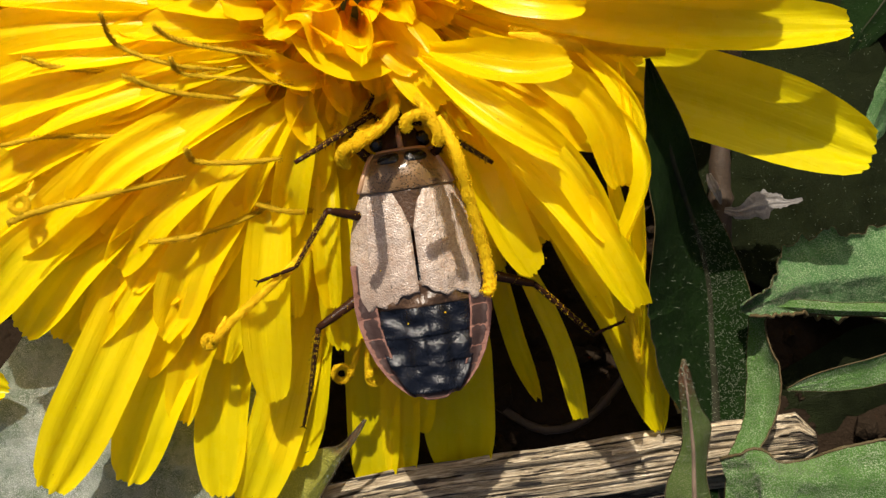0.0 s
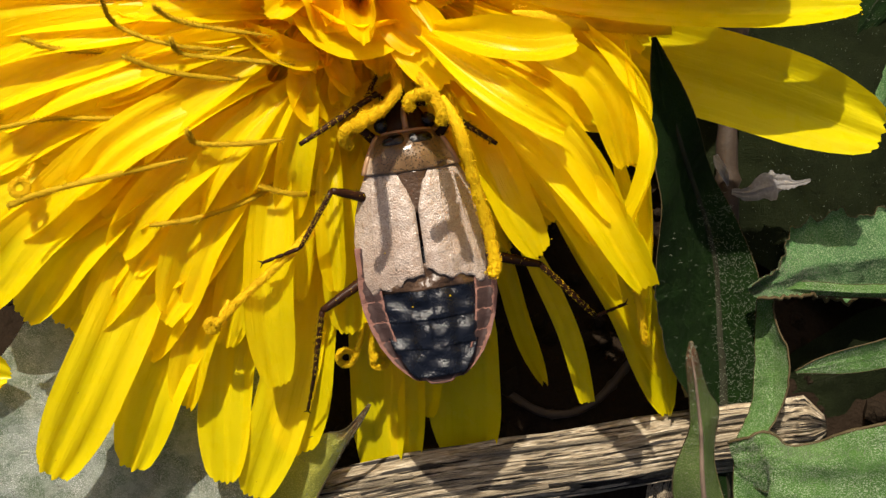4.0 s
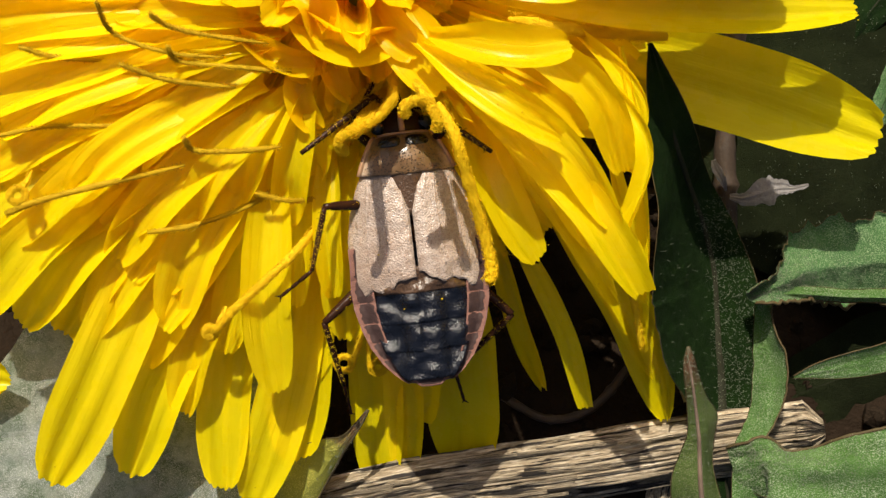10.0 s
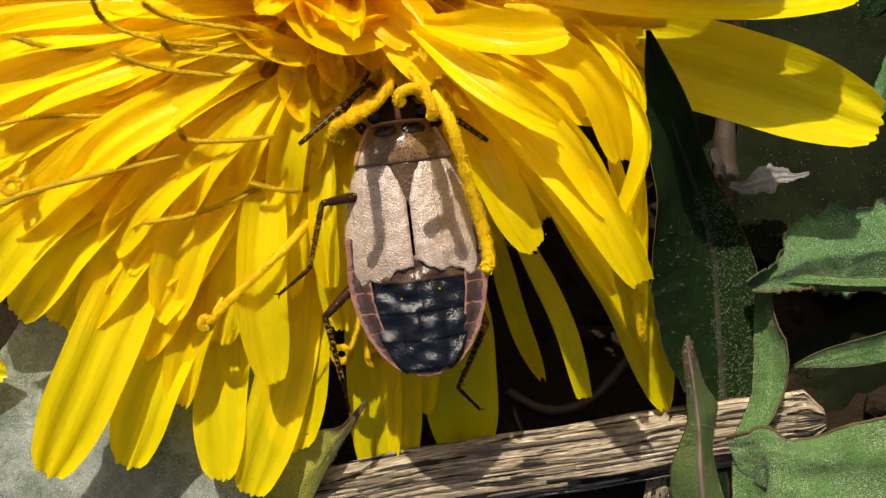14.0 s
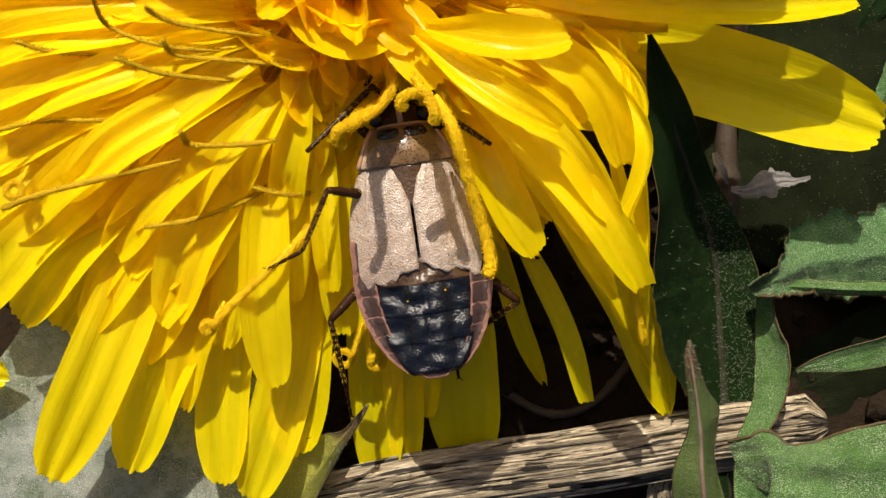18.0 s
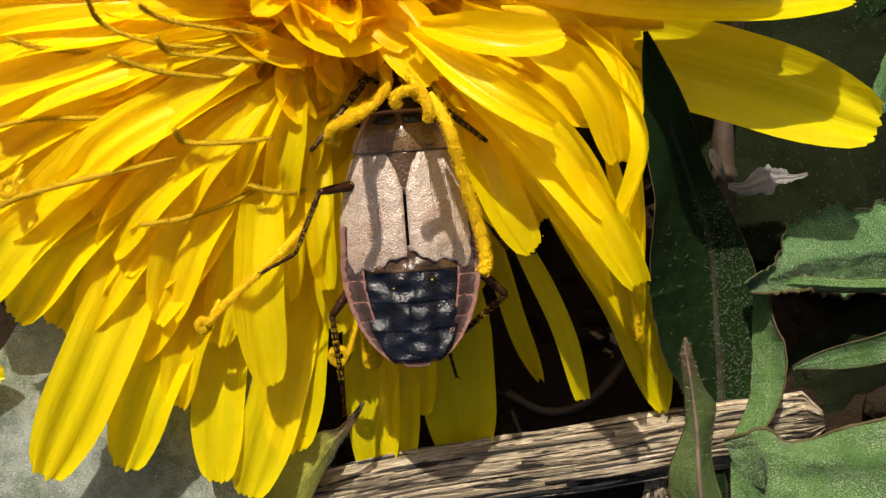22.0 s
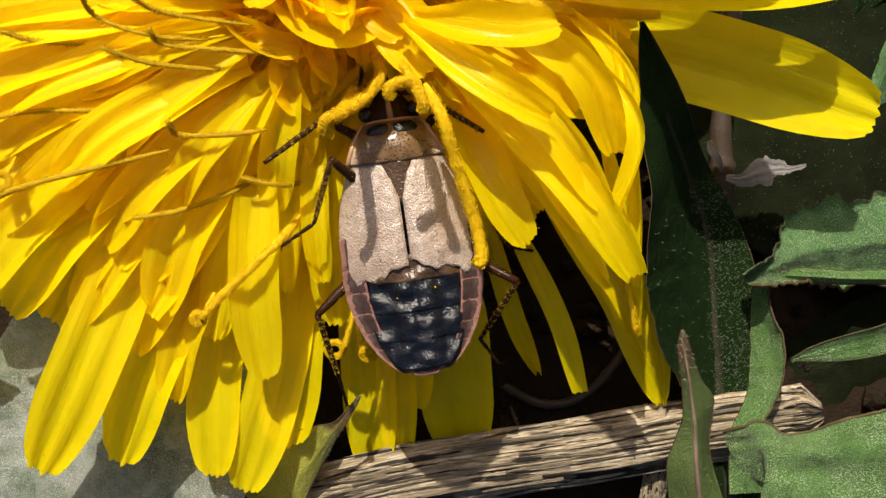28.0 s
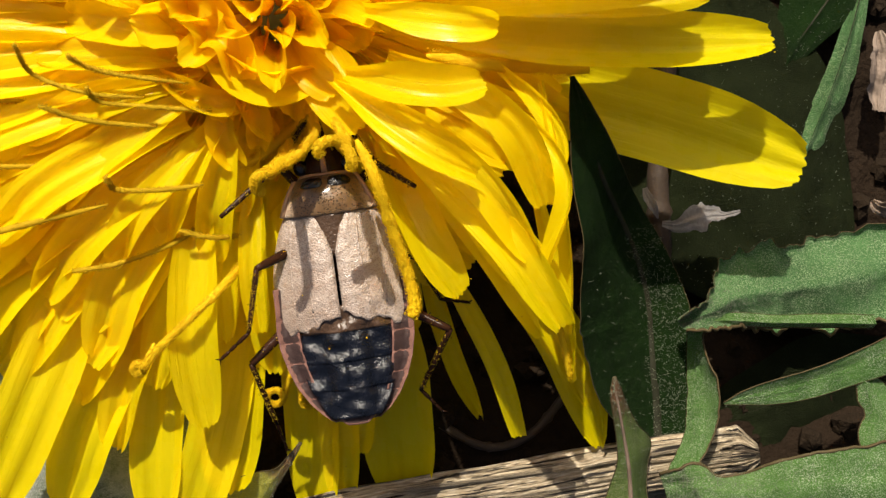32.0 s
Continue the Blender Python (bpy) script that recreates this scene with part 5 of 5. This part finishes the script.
    for pts, r in (([shield(0, v) for v in np.linspace(0.06, 0.94, 14)], 0.06), ([shield(u, 0.0) for u in np.linspace(0, 1, 10)], 0.11), ([shield(u, 1.0) for u in np.linspace(0, 1, 10)], 0.11)):
        v, f, u = tube(np.array(pts), r, 8)
        part("shield_rim", mesh_of("shield_rim", v, f, SHIELD_EDGE, u), sh, "pale tan rolled rim")
    for sgn in (-1, 1):
        def patch(u, v):
            a = 2 * math.pi * v
            x, y, z = shield(0.20 + 0.15 * u * math.sin(a) + 0.02 * math.sin(3 * a), 0.5 + sgn * (0.20 + 0.165 * u * math.cos(a)))
            return (x, y, z + 0.08 * (1 - u * u) + 0.012)
        plate("callus", "smooth dark brown swelling", patch, 6, 17, 0.05, BLACK, sh)
    v, f = loft([(5.0, 0.95, 0.8, 0.6), (5.35, 1.02, 0.82, 0.6), (5.7, 0.98, 0.75, 0.55), (6.1, 0.72, 0.6, 0.5), (6.6, 0.45, 0.45, 0.4), (7.1, 0.30, 0.3, 0.3), (7.5, 0.16, 0.15, 0.2)], 18)
    part("head", mesh_of("head", v, f, LEG), insect, "dark brown head")
    for sgn in (-1, 1):
        v, f, u = blob((sgn * 0.98, 5.55, 0.35), 0.36, rng, 14, 0.03)
        part("eye", mesh_of("eye", v, f, BLACK, u), insect, "round black eye")
    v, f, u = tube([(0.02, 5.25, 0.86), (0.0, 5.8, 0.78), (-0.02, 6.2, 0.6)], [0.13, 0.12, 0.05], 8, flat=0.4)
    part("head_stripe", mesh_of("head_stripe", v, f, SHIELD_EDGE, u), insect, "pale stripe along the head")
    # pollen stuck on the body
    pieces = []
    for _ in range(3):
        y = rng.uniform(-5.3, 4.8)
        x = rng.uniform(-1, 1) * (half_width(y) if y < 0 else 1.6)
        z = (1.42 - 0.155 * x * x if y > -0.9 else 0.55 + 0.62 * (1 - (x / 2.6) ** 2) + 0.06 * y)
        if abs(x) > 2.2:
            continue
        pieces.append(blob((x, y, z), rng.uniform(0.025, 0.045), rng, 5))
    v, f, u = joined(pieces)
    tagged(part("pollen_dust", mesh_of("pollen_dust", v, f, POLLEN, u), insect, "stray yellow pollen grains"), kind="stuff")


insect_body()


def limb(name, label, lengths, radii, bend, seed):
    """A leg or feeler along +x: its first piece, then the second and the foot as sub-parts."""
    rng = random.Random(seed)
    l1, l2, l3 = lengths
    r1, r2, r3 = radii

    def rod(n, a, b, ra, rm, rb, dust):
        a, b = np.array(a, float), np.array(b, float)
        k = 12
        line = smooth_line([a, b], k)
        t = np.linspace(0, 1, k)
        rad = ra * (1 - t) ** 2 + rm * 2 * t * (1 - t) * 1.3 + rb * t ** 2
        pieces = [tube(line, rad, 10, 0.05, rng)]
        for _ in range(34):
            i = rng.randrange(1, k - 1)
            q = rng.uniform(0, 2 * math.pi)
            out = np.array((0.5, math.cos(q), math.sin(q)))
            p = line[i] + out * (0, rad[i] * 0.9, rad[i] * 0.9)
            pieces.append(tube([p, p + out * 0.12], [0.014, 0.004], 3, cap=False))
        v, f, u = joined(pieces)
        me = mesh_of(n, v, f, LEG, u)
        grains = [blob(line[i] + np.array((rng.uniform(-0.1, 0.1), math.cos(q) * rad[i], math.sin(q) * rad[i])), rng.uniform(0.009, 0.021), rng, 5) for i, q in ((rng.randrange(1, k - 1), rng.uniform(0, 6.28)) for _ in range(dust))]
        return me, grains

    me, g1 = rod("thigh", (0, 0, 0), (l1, 0, 0), r1 * 0.7, r1, r1 * 0.6, 60)
    first = part(name, me, insect, label)
    me, g2 = rod("shin", (0, 0, 0), (l2, 0, 0), r2, r2 * 0.9, r2 * 0.7, 280)
    second = part("shin" if "leg" in name else "feeler_tip", me, first)
    v, f, u = joined(g2)
    v1, f1, u1 = joined(g1)
    part("pollen_specks", mesh_of("pollen_specks", v1, f1, POLLEN, u1), first, "specks of pollen")
    dust = part("pollen_dust", mesh_of("pollen_dust", v, f, POLLEN, u), first, "pollen dust stuck on it")
    tagged(dust, kind="stuff")
    if not l3:
        return first, second, dust
    q = radians(bend)
    c, s = math.cos(q), math.sin(q)
    e = np.array((l2, 0, 0))
    pieces = []
    for a, b, r in ((0.0, 0.42, r3), (0.44, 0.66, r3 * 0.9), (0.68, 1.0, r3 * 0.85)):
        pa, pb = e + np.array((c, s, -0.25)) * l3 * a, e + np.array((c, s, -0.25)) * l3 * b
        pieces.append(tube(smooth_line([pa, pb], 5), [r * 0.7, r, r, r, r * 0.75], 8))
    end = e + np.array((c, s, -0.25)) * l3
    for w in (-0.16, 0.16):
        pieces.append(tube([end, end + np.array((c * 0.2 - s * w, s * 0.2 + c * w, -0.12))], [0.05, 0.012], 5))
    v, f, u = joined(pieces)
    third = part("foot", mesh_of("foot", v, f, LEG, u), first, "jointed foot with two claws")
    return first, second, third, dust


LEG_TABLE = []
LEG_TABLE.append((limb("hind_leg", "slender black hind leg dusted with pollen", (4.1, 3.6, 2.2), (0.24, 0.13, 0.09), -4, -3), (-1, 0.1, -0.3), (4.1, 3.6), [
    (0, -5.71, -3.13, 0, -5.88, -6.46, -2.2),
    (8.3, -5.66, -3.06, 0, -5.87, -6.45, -2.2),
    (8.7, -4.7, -2.74, -0.2, -4.51, -6.37, -2.4),
    (13, -4.55, -2.77, -0.2, -4.4, -6.72, -2.4),
    (28, -4.39, -2.86, -0.2, -4.28, -6.74, -2.4),
    (31.5, -4.28, -2.91, -0.2, -4.17, -6.67, -2.4),
    (32, -4.45, -2.77, -0.2, -4.35, -6.67, -2.4),
]))
LEG_TABLE.append((limb("hind_leg", "slender black hind leg dusted with pollen", (4.1, 4, 1.7), (0.24, 0.13, 0.09), 50, 28), (1, 0.1, -0.3), (4.1, 4), [
    (0, 3.37, -1.17, 0, 6.61, -3.75, -2),
    (6.5, 3.16, -1.2, 0, 6.35, -3.72, -2),
    (6.8, 3.7, -1.25, 0, 4.72, -4.01, -2),
    (7.2, 2.62, -2.34, -0.5, 3.17, -5.49, -3),
    (7.6, 2.83, -1.25, -0.5, 3.29, -4.74, -3),
    (8, 1.77, -4.33, -1, 0.05, -6.99, -3),
    (8.3, 1.58, -4.42, -1, -0.52, -6.32, -3),
    (8.6, 2.63, -2.63, -0.6, 1.34, -5.66, -3),
    (9, 2.7, -1.81, -0.6, 0.85, -4.68, -2.6),
    (10, 2.41, -2.42, -0.6, 0.4, -5.85, -2.6),
    (11, 2.54, -2.53, -0.6, 0.15, -5.33, -2.6),
    (11.4, 2.06, -4.59, -0.8, 0.7, -7.01, -3),
    (14.5, 1.97, -4.71, -0.8, 0.61, -7.13, -3),
    (16.5, 2.31, -2.1, -0.6, 0.41, -5.01, -2.6),
    (23, 2.52, -2.68, -0.6, 0.28, -5.17, -2.6),
    (24.5, 2.66, -2.76, -0.6, 1.76, -5.01, -2.6),
    (31.5, 2.95, -3.04, -0.6, 2, -5.35, -2.6),
    (32, 3.09, -3.07, -0.6, 2.04, -5.32, -2.6),
]))
LEG_TABLE.append((limb("middle_leg", "slender black middle leg dusted with pollen", (2.9, 2.7, 1.7), (0.22, 0.12, 0.09), -40, 0), (-1.3, 2.4, -0.2), (2.9, 2.7), [
    (0, -5.16, 1.74, 1.4, -6.12, -0.77, 1),
    (8.3, -4.92, 1.92, 1.4, -5.99, -0.61, 1),
    (9, -4.99, 1.78, 1.4, -5.64, -0.75, 1),
    (10, -5.39, 1.14, 1.4, -5.46, -1.37, 1),
    (14.5, -5.27, 0.78, 1.4, -5.35, -1.7, 1),
    (16.5, -4.97, 1.46, 1.4, -5.74, -0.94, 1),
    (19, -4.95, 1.85, 1.4, -5.77, -0.67, 1),
    (23, -5.11, 1.84, 1.4, -5.85, -1.08, 1),
    (28, -4.39, 2, 1.4, -4.84, -0.06, 1),
    (29.4, -5.17, 0.52, 1.4, -5.22, -1.56, 1),
    (30.6, -4.72, -0.43, 1.4, -4.92, -2.37, 1),
    (31.5, -5.13, 0.04, 1.4, -5.47, -2.02, 1),
    (32, -4.81, 0.14, 1.4, -4.97, -2.44, 1),
]))
LEG_TABLE.append((limb("middle_leg", "slender black middle leg dusted with pollen", (2.6, 2.6, 1.6), (0.22, 0.12, 0.09), 40, 16), (1.3, 2.4, -0.2), (2.6, 2.6), [
    (0, 2.09, 1.02, -2, 2.96, -0.74, -3.4),
    (31.5, 2.32, 0.55, -2, 3.07, -1.19, -3.4),
    (32, 2.29, 0.56, -2, 3, -1.36, -3.4),
]))
LEG_TABLE.append((limb("front_leg", "short black front leg dusted with pollen", (2.2, 2.2, 1.3), (0.22, 0.13, 0.09), 30, -3), (-0.8, 4.3, -0.2), (2.2, 2.2), [
    (0, -4.07, 4.36, 0.2, -2.92, 6.33, 0.8),
    (23, -4, 4.96, 0.2, -2.76, 6.5, 0.8),
    (28, -3.61, 3.56, 0.2, -2.83, 5.79, 0.8),
    (31.5, -3.48, 4.33, 0.2, -2.7, 6.1, 0.8),
    (32, -3.3, 4.61, 0.2, -2.48, 6.31, 0.8),
]))
LEG_TABLE.append((limb("front_leg", "short black front leg dusted with pollen", (2.2, 2.2, 1.3), (0.22, 0.13, 0.09), -30, 12), (0.8, 4.3, -0.2), (2.2, 2.2), [
    (0, -0.29, 4.26, 0.2, -1.27, 6.33, 0.8),
    (23, -0.03, 4.67, 0.2, -1.03, 6.58, 0.8),
    (31.5, 0.13, 4.15, 0.2, -0.86, 6.07, 0.8),
    (32, 0.15, 4.3, 0.2, -0.84, 6.28, 0.8),
]))
LEG_TABLE.append((limb("feeler", "dark segmented feeler bent back over the petals", (2.2, 3.9, 0), (0.11, 0.13, 0.1), 0, 4), (-0.45, 6.3, 0.3), (2.2, 3.9), [
    (0, -3.2, 5.8, 3.6, -5.87, 3.43, 3.2),
    (13, -3.03, 5.85, 2.6, -5.55, 3.31, 2.8),
    (19, -2.97, 5.89, 2.6, -5.26, 3.12, 2.8),
    (23, -3.07, 5.92, 2.6, -4.83, 3.05, 2.8),
    (25.5, -3.76, 5.6, 2.6, -5.78, 3.16, 2.8),
    (28, -4.46, 5.38, 2.6, -6.59, 2.3, 2.8),
    (31.5, -3.68, 5, 2.6, -5.92, 2.59, 2.8),
    (32, -3.21, 4.89, 2.6, -5.72, 2.33, 2.8),
]))
LEG_TABLE.append((limb("feeler", "dark segmented feeler bent back over the petals", (1.6, 3.4, 0), (0.11, 0.13, 0.1), 0, 8), (0.45, 6.3, 0.3), (1.6, 3.4), [
    (0, -0.14, 5.49, 2.4, 2.01, 3.5, 2.2),
    (13, -0.08, 5.21, 2.4, 1.91, 3.37, 2.2),
    (31.5, 0.14, 5.29, 2.4, 2.11, 3.49, 2.2),
    (32, 0.07, 5.29, 2.4, 2.08, 3.44, 2.2),
]))



def insect_rows():
    """Seconds, place in millimetres and turn in degrees of the insect."""
    rows = []
    rows.append((0, -1.04, -0.92, -0.70, 0, 8.4))
    rows.append((0.5, -1.05, -0.93, -0.70, 0, 8.3))
    rows.append((1, -1.05, -0.92, -0.70, 0, 8.5))
    rows.append((1.5, -1.03, -0.94, -0.70, 0, 8.2))
    rows.append((2, -1.01, -0.96, -0.70, 0, 8.2))
    rows.append((2.5, -1.02, -0.94, -0.70, 0, 8.2))
    rows.append((3, -1.03, -0.96, -0.70, 0, 8.3))
    rows.append((3.5, -1.02, -0.95, -0.70, 0, 7.9))
    rows.append((5.5, -1.01, -0.94, -0.70, 0, 8.0))
    rows.append((6, -1.04, -0.95, -0.70, 0, 8.4))
    rows.append((6.5, -1.06, -0.95, -0.70, 0, 8.1))
    rows.append((7, -1.04, -0.92, -0.70, 0, 7.5))
    rows.append((7.5, -1.10, -0.92, -0.70, 0, 7.0))
    rows.append((8, -1.15, -0.90, -0.70, 0, 5.9))
    rows.append((8.5, -1.17, -1.04, -0.70, 0, 6.2))
    rows.append((9, -1.16, -0.88, -0.70, 0, 6.4))
    rows.append((9.5, -1.16, -0.79, -0.70, 0, 6.1))
    rows.append((10, -1.18, -0.79, -0.70, 0, 6.2))
    rows.append((10.5, -1.14, -0.74, -0.70, 0, 6.3))
    rows.append((11, -1.13, -0.76, -0.70, 0, 6.6))
    rows.append((11.5, -1.13, -0.77, -0.70, 0, 6.5))
    rows.append((12, -1.11, -0.78, -0.70, 0, 6.5))
    rows.append((12.5, -1.12, -0.79, -0.70, 0, 6.2))
    rows.append((13, -1.12, -0.79, -0.70, 0, 6.2))
    rows.append((13.5, -1.14, -0.77, -0.70, 0, 6.2))
    rows.append((14, -1.15, -0.78, -0.70, 0, 6.3))
    rows.append((14.5, -1.14, -0.77, -0.70, 0, 6.3))
    rows.append((16.5, -1.07, -0.67, -0.70, 0, 6.5))
    rows.append((17, -1.03, -0.66, -0.70, 0, 7.4))
    rows.append((17.5, -1.02, -0.69, -0.70, 0, 7.6))
    rows.append((18, -1.04, -0.70, -0.70, 0, 7.6))
    rows.append((18.5, -1.18, -0.57, -0.70, 0, 5.6))
    rows.append((19, -1.18, -0.59, -0.70, 0, 5.7))
    rows.append((19.5, -1.16, -0.59, -0.70, 0, 5.5))
    rows.append((20, -1.18, -0.59, -0.70, 0, 5.6))
    rows.append((20.5, -1.18, -0.48, -0.70, 0, 5.2))
    rows.append((21, -1.20, -0.41, -0.70, 0, 4.5))
    rows.append((21.5, -1.26, -0.20, -0.70, 0, 4.0))
    rows.append((22, -1.26, -0.29, -0.70, 0, 3.6))
    rows.append((22.5, -1.25, -0.30, -0.70, 0, 3.5))
    rows.append((23, -1.27, -0.22, -0.70, 0, 3.2))
    rows.append((23.5, -1.29, -0.56, -0.70, 0, 3.0))
    rows.append((24, -1.32, -0.62, -0.70, 0, 3.1))
    rows.append((24.5, -1.18, -0.65, -0.70, 0, 5.4))
    rows.append((25, -1.08, -0.88, -0.70, 0, 7.7))
    rows.append((25.5, -0.88, -0.75, -0.70, 0, 10.1))
    rows.append((27.5, -0.84, -0.94, -0.70, 0, 10.0))
    rows.append((28, -1.07, -0.97, -0.70, 0, 7.3))
    rows.append((28.2, -0.84, -1.43, -0.70, 0, 8.4))
    rows.append((28.5, -0.58, -2.13, -0.70, 0, 12.4))
    rows.append((29, -1.25, -1.49, -0.70, 0, 6.2))
    rows.append((29.5, -1.27, -1.00, -0.70, 0, -2.4))
    rows.append((29.8, -1.43, -1.22, -0.70, 0, 0.8))
    rows.append((30, -1.35, -1.35, -0.70, 0, 10.6))
    rows.append((30.2, -1.00, -1.93, -0.70, 0, 13.2))
    rows.append((30.5, -1.40, -0.74, -0.70, 0, 2.5))
    rows.append((30.8, -1.34, -1.18, -0.70, 0, 2.2))
    rows.append((31, -1.21, -1.58, -0.70, 0, 3.0))
    rows.append((31.5, -1.26, -0.86, -0.70, 0, 4.1))
    rows.append((31.8, -1.01, -0.94, -0.70, 0, 3.3))
    rows.append((32, -1.21, -0.99, -0.70, 0, 6.5))
    return rows


def spread(table, t):
    """A table's values at t: rows of seconds and numbers, gliding between rows."""
    times = [r[0] for r in table]
    return np.array([np.interp(t, times, [r[k] for r in table]) for k in range(1, len(table[0]))])


def aimed(origin, ahead, up=(0, 0, 1.0)):
    x = unit(np.array(ahead, float))
    y = unit(np.cross(up, x))
    z = np.cross(x, y)
    m = Matrix(((x[0], y[0], z[0], origin[0] * MM), (x[1], y[1], z[1], origin[1] * MM), (x[2], y[2], z[2], origin[2] * MM), (0, 0, 0, 1)))
    return m


def motions():
    rows = insect_rows()
    body = [(t, pose(x * MM, y * MM, z * MM, rx, 0, rz)) for t, x, y, z, rx, rz in rows]
    walk(insect, body)
    for pieces, hip, (l1, l2), table in LEG_TABLE:
        first_rows, second_rows = [], []
        hip = np.array(hip, float)
        for t, m in body:
            v = spread(table, t)
            back = m.inverted()
            knee = np.array(back @ Vector(v[:3] * MM)) / MM
            foot = np.array(back @ Vector(v[3:] * MM)) / MM
            d = foot - hip
            far = np.linalg.norm(d)
            reach = min(max(far, abs(l1 - l2) + 0.05), 0.985 * (l1 + l2))
            d = d / far
            foot = hip + d * reach
            a = (l1 * l1 - l2 * l2 + reach * reach) / (2 * reach)
            h = math.sqrt(max(l1 * l1 - a * a, 0.0))
            side = knee - hip
            side = unit(side - d * (side @ d))
            knee = hip + d * a + side * h
            one = aimed(hip, knee - hip)
            two = aimed(knee, foot - knee)
            first_rows.append((t, one))
            second_rows.append((t, one.inverted() @ two))
        walk(pieces[0], first_rows)
        for piece in pieces[1:]:
            if piece:
                walk(piece, second_rows)


motions()
